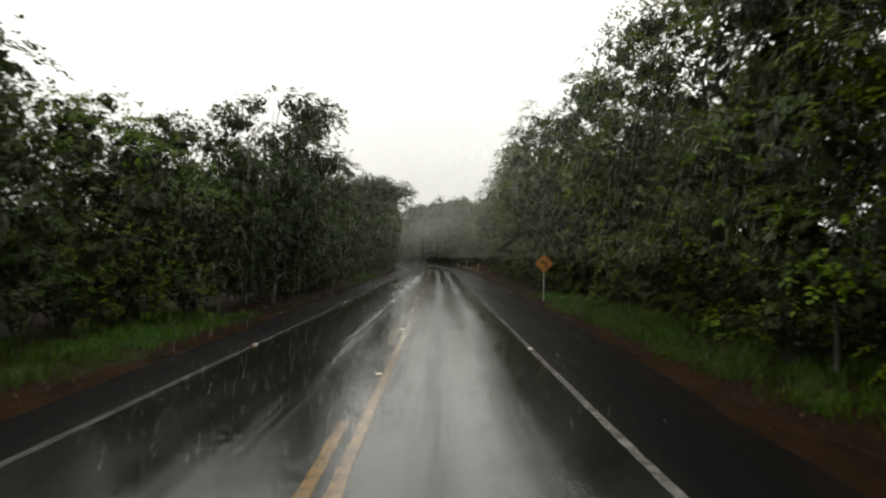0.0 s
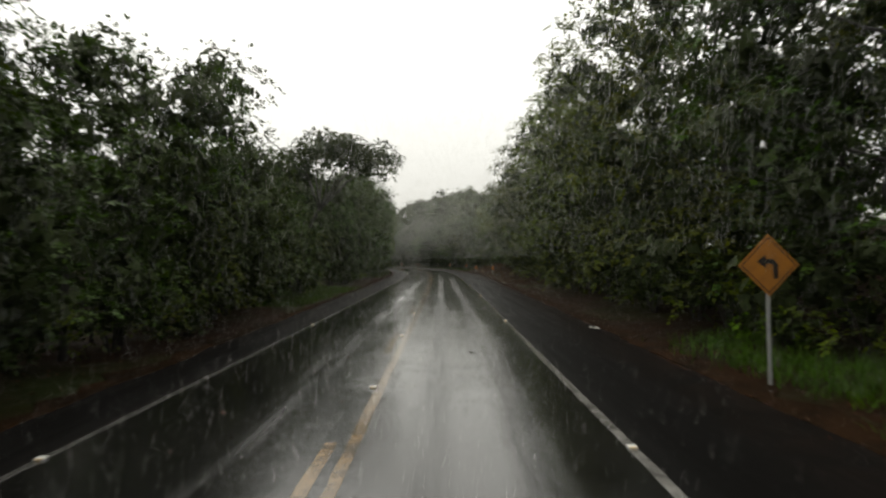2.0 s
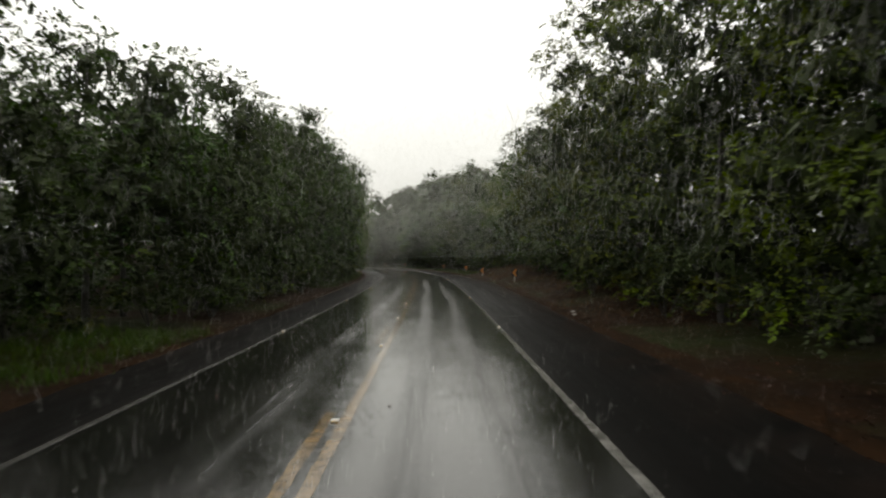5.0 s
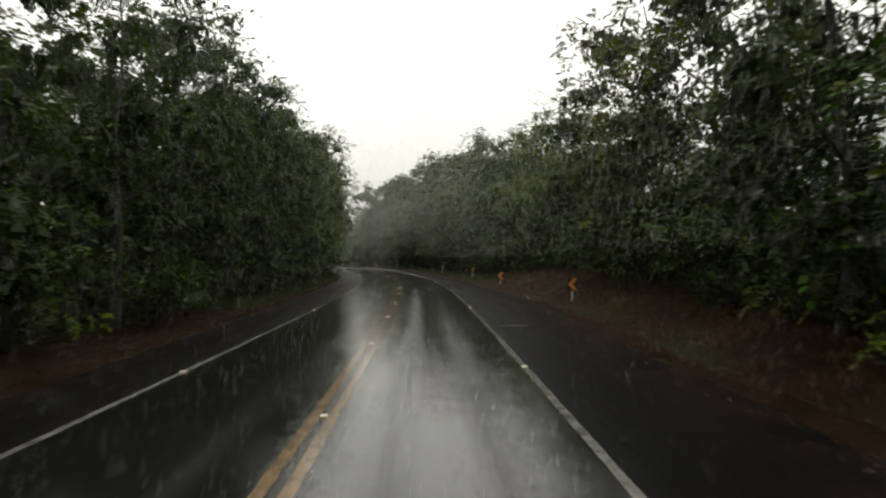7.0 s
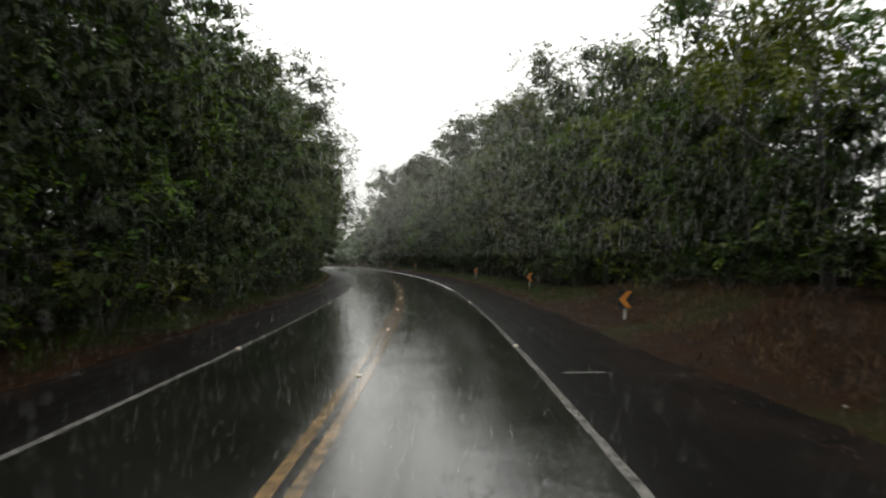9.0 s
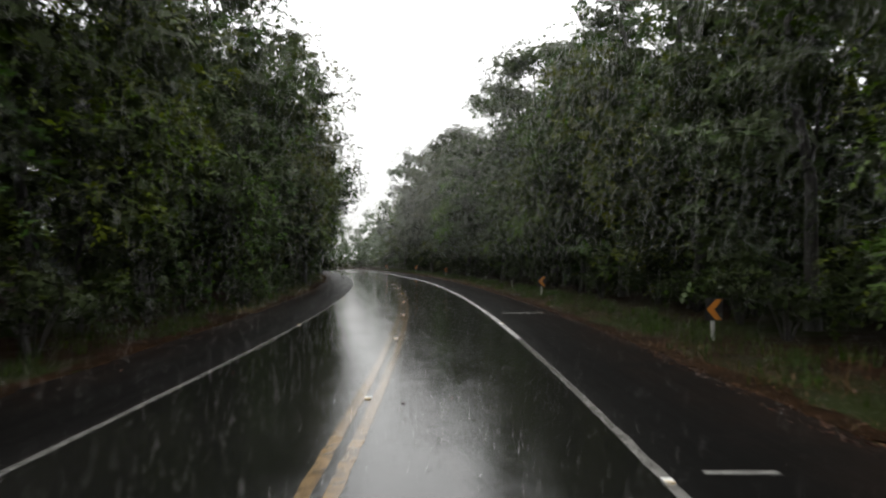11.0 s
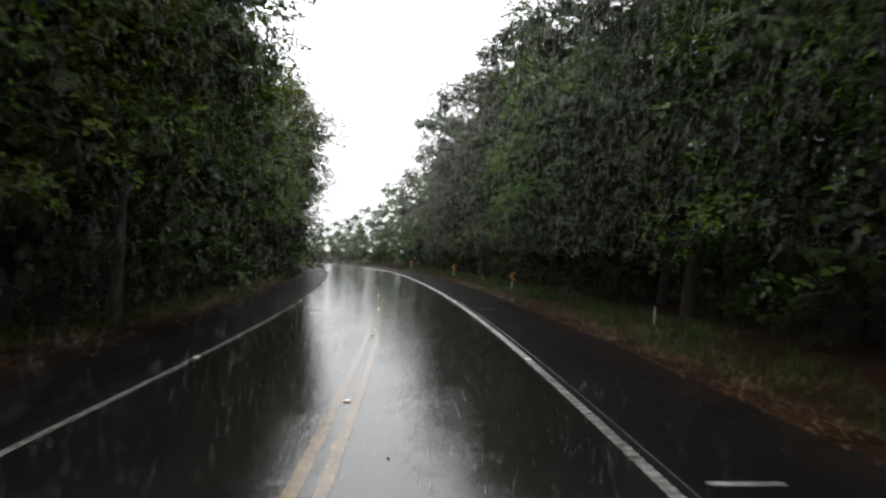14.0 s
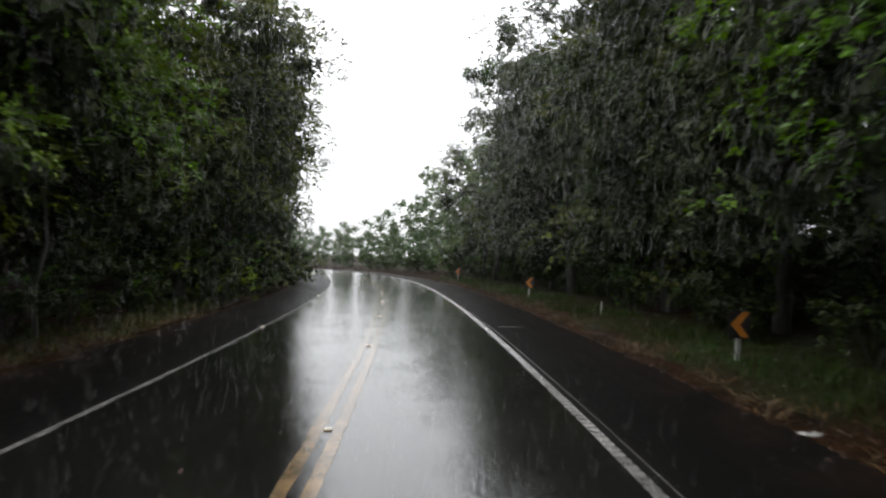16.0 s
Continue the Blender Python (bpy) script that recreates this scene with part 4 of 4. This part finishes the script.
# the round tree that stands above the low growth on the left
for k in range(16):
    SHRUB.place(k % 2, 252 + 3.1 * k, -6.9 - 0.5 * (k % 3), 2.6 + 0.5 * (k % 4), 47 * k, 1.15)
for k in range(12):
    SHRUB.place((1, 3, 0)[k % 3], 108 + 2.4 * k, 10.6 + 0.7 * (k % 3), 2.2 + 0.5 * (k % 4), 61 * k, 1.2)
for k in range(14):
    SHRUB.place((1, 0, 3)[k % 3], 134 + 2.1 * k, 12.6 + 0.6 * (k % 3), 1.8 + 0.4 * (k % 4), 83 * k, 1.3)
# dark undergrowth below the thin trees
for k in range(11):
    LOW.place((1, 3, 0)[k % 3], 134 + 2.4 * k, 13.2 + 0.9 * (k % 3), 4.2 + 0.55 * (k * 7 % 5), 190 + 43 * k, 1.15)
for k in range(6):
    LOW.place((3, 1)[k % 2], 117.5 + 2.6 * k, 12.6 + 0.8 * (k % 3), 4.6 + 0.5 * (k * 3 % 4), 170 + 57 * k, 1.1)
for s_at, lat, top in ((243.0, 12.4, 12.5), (108.5, 13.8, 9.5), (113.5, 14.2, 9.0), (117.0, 13.4, 8.0)):
    FULL.place(int(s_at), s_at, lat, top, 200 + s_at)
for k in range(24):
    LOW.place((1, 3)[k % 2], 170 + 5.0 * k, 13.4 + 0.9 * (k % 3), 4.6 + 0.7 * (k * 7 % 5), 190 + 43 * k, 1.25)
for k in range(12):
    LOW.place((3, 1)[k % 2], 234 + 4.6 * k, 17.6 + 0.9 * (k % 3), 6.2 + 0.6 * (k * 7 % 5), 150 + 71 * k, 1.3)
TALL.place(1, 31.0, 12.0, 15.0, 205)
TALL.place(3, 24.0, 12.4, 14.5, 200)
SHRUB.place(2, 33.5, 8.8, 1.9, 20, 1.3)
SHRUB.place(2, 36.0, 9.6, 1.5, 80, 1.2)
SHRUB.place(2, 190.5, -7.9, 3.0, 50, 0.8)
SHRUB.place(2, 59.0, 8.9, 1.2, 10, 1.2)
for s_at, lat, top in ((221, 11.2, 20.6), (206, 11.8, 19.5), (281, 11.0, 21.2), (250, 12.0, 21.8), (262, 11.5, 21.2)):
    EMERGENT.place(int(s_at), s_at, lat, top, s_at * 37 % 360)
# those at s 152, 206 and 212 put lit foliage into lighter leaves
for s_at, lat, top, wide in ((214, 11.0, 9.0, 1.0), (236, -8.7, 11.5, 0.95), (228, -8.9, 10.0, 0.9), (152, -9.6, 11.5, 1.0), (206, -8.9, 11.5, 0.95), (212, -8.6, 9.5, 0.9), (198, 11.2, 12.0, 1.0), (177, -9.4, 9.0, 0.95), (189, -9.2, 8.0, 0.9), (70, -8.4, 7.0, 0.9), (166, 11.6, 9.5, 1.0), (88, 9.8, 9.0, 1.0)):
    LIGHT.place(int(s_at), s_at, lat, top, heading(s_at) + (-25 if lat < 0 else 205), wide)
for s_at, lat, top in ((232.5, 10.9, 13.0), (199, 12.0, 12.0), (216, -9.8, 13.5), (228, -10.0, 14.5), (241, -10.2, 14.0)):
    BROAD.place(int(s_at), s_at, lat, top, heading(s_at) + (-15 if lat < 0 else 200))
for s_at, lat, top in ((264, -9.2, 18.8), (250, 12.2, 19.5), (268, 12.0, 17.0)):
    DOME.place(0, s_at, lat, top, heading(s_at) + (-40 if lat < 0 else 215))
for s_at, lat, top in ((219, -8.1, 17.5), (259, -8.4, 18.0), (238, -11.0, 16.0)):
    TALL.place(int(s_at), s_at, lat, top, heading(s_at) - 20)
LOW.place(1, 83.0, -8.6, 6.2, -30, 1.0)
LOW.place(3, 79.5, -9.0, 6.4, -20, 1.0)
LOW.place(0, 86.5, -8.4, 5.6, -35, 0.9)
LOW.place(1, 67.0, -7.6, 10.2, -20, 0.9)
LOW.place(3, 63.0, -8.0, 9.4, -30, 0.9)
ROUND = Kind()
edge_tree(ROUND, 151, 10.0, 2.9, LEAF_DEEP, 9000, 0.15, 0.34, "round dark green tree above lower bushes", clumps=46)
ROUND.place(0, 51.0, -7.0, 10.3, -30)
LOW.place(3, 44.5, -8.6, 7.8, -30)
LOW.place(1, 55.5, -8.8, 8.2, -20)
LOW.place(0, 40.0, -8.8, 7.0, -30)


def pale_sapling(s, lat, height, lean, turn):
    root = thing("sapling", "slender pale bare trunk leaning out of the forest edge", "tree", "pale saplings")
    rng = np.random.RandomState(int(s))
    child("trunk", wood_mesh("trunk", rng, height, 0.06, 5, 0.8, PALE_BARK, lean, 0.6), root)
    p = at(s, lat)
    root.matrix_basis = pose(p.x, p.y, float(ground_height(np.array(s), np.array(lat))), 0, 0, turn)


pale_sapling(212.0, -8.2, 8.5, 0.16, 10)
pale_sapling(32.5, 9.2, 4.2, 0.05, 60)
pale_sapling(237.5, -8.6, 9.0, 0.08, 30)
pale_sapling(240.5, -8.4, 8.5, 0.06, 50)


# ---- signs, studs and small things ----
def chevron_sign(s, lat, turn):
    """A black delineator board with an orange arrow head on a short white post, facing oncoming traffic."""
    root = thing("chevron_sign", "black delineator board with orange chevron on a short white post", "road sign", "bend markers")
    bm = bmesh.new()
    box(bm, -0.045, 0.045, 0.01, 0.09, -0.3, 1.05, 0.008)
    part("post", bm, POST_WHITE, root, "white painted post")
    bm = bmesh.new()
    box(bm, -0.25, 0.25, -0.008, 0.004, 0.52, 1.14, 0.003)
    board = part("board", bm, SIGN_BLACK, root)
    bm = bmesh.new()
    prism(bm, [(-0.22, 0.83), (0.04, 1.11), (0.22, 1.11), (0.0, 0.83), (0.22, 0.55), (0.04, 0.55)], -0.013, -0.008)
    part("chevron", bm, SIGN_ORANGE, board, "orange reflective chevron pointing to the inside of the bend")
    p = at(s, lat)
    root.matrix_basis = pose(p.x, p.y, float(ground_height(np.array(s), np.array(lat))), 0, 2, heading(s) + turn)


for s, lat, turn in ((132.6, 8.3, 2), (153.0, 7.8, -4), (175.0, 8.7, 3), (196.8, 8.5, 0), (237.6, 8.3, 4), (260.4, 8.4, -2), (284.0, 8.4, 2)):
    chevron_sign(s, lat, turn)


def warning_sign():
    """An amber diamond warning sign on a steel post."""
    plate_size = Matrix.Translation((0, 0, 2.08)) @ Matrix.Diagonal((0.82, 1, 0.82, 1)) @ Matrix.Translation((0, 0, -1.85))
    root = thing("warning_sign", "faded amber diamond warning sign on a grey steel post", "road sign")
    bm = bmesh.new()
    bmesh.ops.create_cone(bm, cap_ends=True, segments=12, radius1=0.035, radius2=0.035, depth=2.7, matrix=Matrix.Translation((0, 0.04, 1.05)))
    part("post", bm, POST_STEEL, root)
    bm = bmesh.new()
    q = 0.66
    prism(bm, [(0, 1.85 - q), (q, 1.85), (0, 1.85 + q), (-q, 1.85)], -0.006, 0.0)
    bm.transform(plate_size)
    plate = part("plate", bm, SIGN_YELLOW, root, "amber reflective plate")
    bm = bmesh.new()
    q = 0.60
    w = 0.565
    outer, inner = [(0, 1.85 - q), (q, 1.85), (0, 1.85 + q), (-q, 1.85)], [(0, 1.85 - w), (w, 1.85), (0, 1.85 + w), (-w, 1.85)]
    a = [bm.verts.new((x, -0.009, z)) for x, z in outer]
    b = [bm.verts.new((x, -0.009, z)) for x, z in inner]
    for i in range(4):
        bm.faces.new((a[i], a[(i + 1) % 4], b[(i + 1) % 4], b[i]))
    bm.transform(plate_size)
    part("border", bm, SIGN_BLACK, plate)
    bm = bmesh.new()
    prism(bm, [(0.10, 1.56), (0.20, 1.56), (0.20, 1.86), (0.10, 1.98), (-0.06, 1.98), (-0.06, 2.07), (-0.26, 1.93), (-0.06, 1.79), (-0.06, 1.88), (0.06, 1.88), (0.10, 1.83)], -0.011, -0.007)
    bm.transform(plate_size)
    part("arrow", bm, SIGN_BLACK, plate)
    p = at(55.6, 6.95)
    root.matrix_basis = pose(p.x, p.y, -0.02, 0, 0, heading(55.6) + 2)


warning_sign()


def marker_stake(s, lat, height, lean):
    root = thing("marker_stake", "short white wooden stake in wet grass", "stake", "verge stakes")
    bm = bmesh.new()
    box(bm, -0.026, 0.026, -0.02, 0.02, -0.2, height, 0.005)
    part("stake", bm, POST_WHITE, root)
    p = at(s, lat)
    root.matrix_basis = pose(p.x, p.y, float(ground_height(np.array(s), np.array(lat))), lean, lean * 0.5, heading(s))


marker_stake(218.5, 8.9, 0.62, 4)
marker_stake(208.0, 9.0, 0.5, -6)
marker_stake(248.5, 8.6, 0.55, 3)


def road_stud():
    root = thing("road_stud", "low white reflective stud between the centre lines", "road stud", "centre studs")
    bm = bmesh.new()
    box(bm, -0.055, 0.055, -0.05, 0.05, -0.004, 0.02, 0.008)
    part("housing", bm, STUD_WHITE, root)
    bm = bmesh.new()
    box(bm, -0.045, 0.045, -0.056, -0.045, 0.004, 0.016, 0.002)
    part("lens", bm, STUD_AMBER, root)
    return root


first = road_stud()
for i, s in enumerate(list(range(24, 320, 8))):
    p = at(s, 0.0, 0.0)
    m = pose(p.x, p.y, 0.004, 0, 0, heading(s))
    if i == 0:
        first.matrix_basis = m
    else:
        copy_thing(first, m)
for s in range(20, 320, 16):
    for lat in (-3.5, 3.5):
        p = at(s, lat, 0.0)
        o = copy_thing(first, pose(p.x, p.y, 0.008, 0, 0, heading(s)))
        tagged(o, "low white reflective stud on the edge line", group="edge studs")


def litter_scrap(s, lat, size, seed):
    """A crumpled scrap of paper or bag."""
    rng = np.random.RandomState(seed)
    bm = bmesh.new()
    bmesh.ops.create_grid(bm, x_segments=5, y_segments=4, size=0.5)
    for v in bm.verts:
        v.co.x *= size * (1 + 0.25 * rng.rand())
        v.co.y *= size * 0.6 * (1 + 0.25 * rng.rand())
        v.co.z = abs(rng.normal(0, 0.07)) * size
    bmesh.ops.solidify(bm, geom=bm.faces, thickness=0.004)
    me = bpy.data.meshes.new("litter_scrap")
    bm.to_mesh(me)
    bm.free()
    me.materials.append(PAPER)
    o = tagged(new("litter_scrap", me), "crumpled wet white scrap of paper on the verge", "litter", "verge litter")
    p = at(s, lat)
    z = 0.01 if abs(lat) < 5.4 else max(float(ground_height(np.array(s), np.array(lat))), -0.03) + 0.01
    o.matrix_basis = pose(p.x, p.y, z, 0, 0, rng.uniform(0, 360))


for i, (s, lat, size) in enumerate(((65.0, 6.05, 0.32), (104.3, 6.9, 0.26), (105.6, 7.1, 0.22), (138.5, 7.3, 0.35), (141.0, 7.6, 0.28), (145.5, 7.2, 0.3), (192.8, -7.2, 0.3), (232.0, 6.4, 0.32),
                                   (188.0, 7.0, 0.2), (199.4, 7.2, 0.22), (229.5, 6.5, 0.2))):
    litter_scrap(s, lat, size, 300 + i)


def blades(name, seed, count, spread, length, material, label, category, lie=0.35, width=0.008):
    """Grass or straw blades: two-triangle bent strips. spread gives s and lat for each blade."""
    rng = np.random.RandomState(seed)
    s, lat = spread(rng, count)
    x, y = ribbon(s, lat)
    z = np.maximum(ground_height(s, lat), -0.06)
    base = np.stack([x, y, z], -1)
    an = rng.uniform(0, 2 * math.pi, count)
    le = length * rng.uniform(0.45, 1.3, count)
    tilt = np.abs(rng.normal(lie, 0.3, count))
    way = np.stack([np.cos(an) * np.sin(tilt), np.sin(an) * np.sin(tilt), np.cos(tilt)], -1)
    bend = np.stack([np.cos(an) * 0.45, np.sin(an) * 0.45, -0.18 * np.ones(count)], -1)
    side = np.stack([-np.sin(an), np.cos(an), np.zeros(count)], -1) * (width * rng.uniform(0.7, 1.5, count))[:, None]
    mid = base + way * (le * 0.55)[:, None]
    tip = base + way * (le * 0.9)[:, None] + bend * (le * 0.5)[:, None]
    v = np.stack([base - side, base + side, mid + side * 0.8, mid - side * 0.8, tip], 1).reshape(-1, 3)
    k = np.arange(count)[:, None] * 5
    f = np.concatenate([k + [0, 1, 2], k + [0, 2, 3], k + [3, 2, 4]])
    o = new(name, mesh_of(name, v, f, material))
    tagged(o, label, category, kind="stuff")


def clustered(rng, count, s0, s1, lat0, lat1, size=0.3, per=22):
    n = max(count // per, 1)
    cs, cl = rng.uniform(s0, s1, n), lat0 + (lat1 - lat0) * rng.rand(n) ** 0.8
    j = rng.randint(0, n, count)
    return cs[j] + rng.normal(0, size, count), cl[j] + rng.normal(0, size * 0.7, count)


blades("grass", 1, 13000, lambda r, n: clustered(r, n, 162, 290, 7.0, 9.8), 0.42, GRASS, "wet green grass tufts along the verge", "grass")
blades("grass", 2, 12000, lambda r, n: clustered(r, n, 26, 62, 6.7, 10.0, 0.35, 40), 0.38, GREEN_GRASS, "tall wet bright green grass beside the road", "grass")
blades("grass", 3, 9000, lambda r, n: clustered(r, n, 24, 44, -9.6, -5.9, 0.35, 40), 0.34, GREEN_GRASS, "wet bright green grass beside the road", "grass")
blades("grass", 4, 9000, lambda r, n: clustered(r, n, 78, 100, -10.0, -5.9, 0.35, 40), 0.38, GREEN_GRASS, "wet bright green grass below the trees", "grass")
blades("grass", 5, 11000, lambda r, n: clustered(r, n, 132, 262, -9.6, -6.9), 0.36, GRASS, "short wet green grass along the verge", "grass")
blades("dry_grass", 6, 9000, lambda r, n: clustered(r, n, 100, 170, 7.0, 12.5), 0.36, STRAW, "dry brown grass on the earth bank", "grass", 0.6)
blades("dry_grass", 7, 5000, lambda r, n: clustered(r, n, 165, 290, 6.5, 7.9), 0.36, STRAW, "dead straw lying along the paving", "grass", 1.2)
blades("dry_grass", 9, 4500, lambda r, n: clustered(r, n, 226, 248, -7.8, -6.6, 0.3, 90), 0.4, STRAW, "heaps of pale dead straw on the verge", "grass", 1.5)
blades("dry_grass", 10, 3600, lambda r, n: clustered(r, n, 204, 262, 6.3, 7.2, 0.22, 60), 0.4, STRAW, "heaps of pale dead straw on the verge", "grass", 1.4, 0.011)
blades("dry_grass", 8, 5000, lambda r, n: clustered(r, n, 185, 262, -8.4, -6.4), 0.42, STRAW, "dead straw lying along the paving", "grass", 1.2)


def fallen_leaves(name, seed, count, s0, s1, lat0, lat1, size, label):
    rng = np.random.RandomState(seed)
    s = rng.uniform(s0, s1, count)
    lat = lat0 + (lat1 - lat0) * rng.rand(count)
    x, y = ribbon(s, lat)
    z = np.maximum(ground_height(s, lat), -0.045) + 0.012 + 0.02 * rng.rand(count)
    paved = (lat > np.interp(s, LEFT_EDGE_S, LEFT_EDGE) - 0.1) & (lat < np.interp(s, RIGHT_EDGE_S, RIGHT_EDGE) + 0.1)
    z = np.where(paved, 0.008, z)
    up = np.tile(np.array([0, 0, 2.0]), (count, 1))
    le = size * rng.uniform(0.5, 1.5, count)
    v, f = leaf_arrays(rng, np.stack([x, y, z], -1), up, le, le * 0.5)
    v[:, 2] = np.maximum(v[:, 2], np.repeat(z, 4) - 0.01)
    o = new(name, mesh_of(name, v, f, LITTER))
    tagged(o, label, "leaf litter", kind="stuff")


fallen_leaves("fallen_leaves", 24, 7000, 96, 172, 7.0, 12.5, 0.08, "brown dead leaves on the earth bank")
fallen_leaves("fallen_leaves", 21, 9000, 20, 290, 6.0, 8.4, 0.07, "brown fallen leaves along the paving's edge")
fallen_leaves("fallen_leaves", 25, 9000, 158, 285, 6.1, 7.1, 0.065, "reddish fallen leaves and earth along the paving")
fallen_leaves("fallen_leaves", 22, 8000, 20, 290, -8.2, -5.6, 0.07, "brown fallen leaves along the paving's edge")
fallen_leaves("fallen_leaves", 23, 260, 20, 290, -5.6, 6.2, 0.075, "single fallen leaves stuck to the wet road")


def rain(seed=77):
    """Falling drops drawn to streaks over road and verges, dense enough to add haze."""
    rng = np.random.RandomState(seed)
    count = 760000
    s, lat, z = rng.uniform(26, 360, count), rng.uniform(-5.2, 7.6, count), rng.uniform(0.05, 12.0, count)
    # none in the car's way; finest near the camera's path to fit its view
    keep = ~((np.abs(lat - 1.25) < 1.15) & (np.abs(z - EYE) < 0.9) & (s < 232))
    s, lat, z = s[keep], lat[keep], z[keep]
    fine = np.interp(np.hypot(lat - 1.25, z - EYE), [1.2, 2.5, 5.0, 8.0], [0.42, 0.62, 1.0, 1.08])
    fine *= np.where((np.abs(lat) > 3.2) & (z < 2.4), 0.45, np.where(lat < -2.4, 0.62, 1.0))
    n = len(s)
    x, y = ribbon(s, lat)
    c = np.stack([x, y, z], -1)
    an = rng.uniform(0, math.pi, n)
    side = np.stack([np.cos(an), np.sin(an), np.zeros(n)], -1) * (0.0013 * fine * rng.uniform(0.6, 1.4, n))[:, None]
    fall = np.stack([rng.normal(0.1, 0.12, n), rng.normal(-0.25, 0.15, n), np.ones(n)], -1) * (0.125 * fine * rng.uniform(0.6, 1.4, n))[:, None]
    v = np.stack([c - side - fall, c + side - fall, c + fall], 1).reshape(-1, 3)
    f = np.arange(3 * n).reshape(-1, 3)
    tagged(new("rain", mesh_fast("rain", v, f, RAIN)), "fine pale streaks of falling rain over the road", "rain", kind="stuff")


rain()


# ---- the car that drives on ahead ----
def car():
    root = thing("car", "small white hatchback with red tail lamps on the wet road", "car")
    outline = [(-1.95, 0.32), (1.85, 0.30), (1.95, 0.55), (1.88, 0.78), (1.05, 0.94), (0.42, 1.38), (-1.1, 1.46), (-1.62, 1.30), (-1.92, 0.92), (-2.0, 0.6)]
    bm = bmesh.new()
    sec = ((-0.84, 0.93), (-0.78, 1.0), (0.78, 1.0), (0.84, 0.93))
    rows = []
    for x, k in sec:
        rows.append([bm.verts.new((x * (1.0 if z < 0.95 else 0.84), -y * k, z if z < 0.5 else z * (0.985 if k < 1 else 1))) for y, z in outline])
    for a, b in zip(rows, rows[1:]):
        for i in range(len(outline)):
            j = (i + 1) % len(outline)
            bm.faces.new((a[i], a[j], b[j], b[i]))
    bm.faces.new(rows[0][::-1])
    bm.faces.new(rows[-1])
    bmesh.ops.recalc_face_normals(bm, faces=bm.faces)
    bmesh.ops.bevel(bm, geom=[e for e in bm.edges], offset=0.03, segments=2, affect="EDGES", profile=0.6)
    bm.transform(Matrix.Rotation(math.pi, 4, "Z"))
    body = part("body", bm, CAR_WHITE, root, smooth=False)
    bm = bmesh.new()
    q = [bm.verts.new(p) for p in ((-0.58, -1.66, 1.28), (0.58, -1.66, 1.28), (0.68, -1.93, 0.97), (-0.68, -1.93, 0.97))]
    bm.faces.new(q)
    bmesh.ops.solidify(bm, geom=bm.faces, thickness=0.02)
    part("rear_window", bm, CAR_GLASS, body, "dark tinted rear window")
    for sx in (-1, 1):
        bm = bmesh.new()
        prism(bm, [(-0.95, 0.98), (1.1, 0.98), (0.9, 1.28), (-0.45, 1.28)], 0.0, 0.02)
        bm.transform(Matrix.Translation((sx * 0.70, -0.25, 0)) @ Matrix.Rotation(math.pi / 2 * sx, 4, "Z"))
        part("side_window", bm, CAR_GLASS, body)
        bm = bmesh.new()
        box(bm, sx * 0.70 - 0.1, sx * 0.70 + 0.1, -2.0, -1.86, 0.72, 0.98, 0.02)
        part("tail_lamp", bm, CAR_RED, body, "red tail lamp")
        for y in (-1.25, 1.2):
            bm = bmesh.new()
            bmesh.ops.create_cone(bm, cap_ends=True, segments=24, radius1=0.3, radius2=0.3, depth=0.2, matrix=Matrix.Translation((sx * 0.74, y, 0.3)) @ Matrix.Rotation(math.pi / 2, 4, "Y"))
            bmesh.ops.bevel(bm, geom=[e for e in bm.edges if len(e.link_faces) == 2 and e.calc_face_angle(0) > 1.0], offset=0.03, segments=2, affect="EDGES")
            wheel = part("wheel", bm, RUBBER, root, "black tyre")
            bm = bmesh.new()
            bmesh.ops.create_cone(bm, cap_ends=True, segments=20, radius1=0.19, radius2=0.16, depth=0.03, matrix=Matrix.Translation((sx * 0.85, y, 0.3)) @ Matrix.Rotation(math.pi / 2 * sx, 4, "Y"))
            part("rim", bm, ALLOY, wheel, "silver rim")
    bm = bmesh.new()
    box(bm, -0.8, 0.8, -2.05, -1.9, 0.36, 0.62, 0.04)
    part("bumper", bm, CAR_WHITE, root)
    bm = bmesh.new()
    box(bm, -0.2, 0.2, -2.065, -2.045, 0.64, 0.77, 0.005)
    part("number_plate", bm, PLATE, root, "plain grey plate")
    p = at(331, 1.75)
    root.matrix_basis = pose(p.x, p.y, 0.0, 0, 0, heading(331))


car()
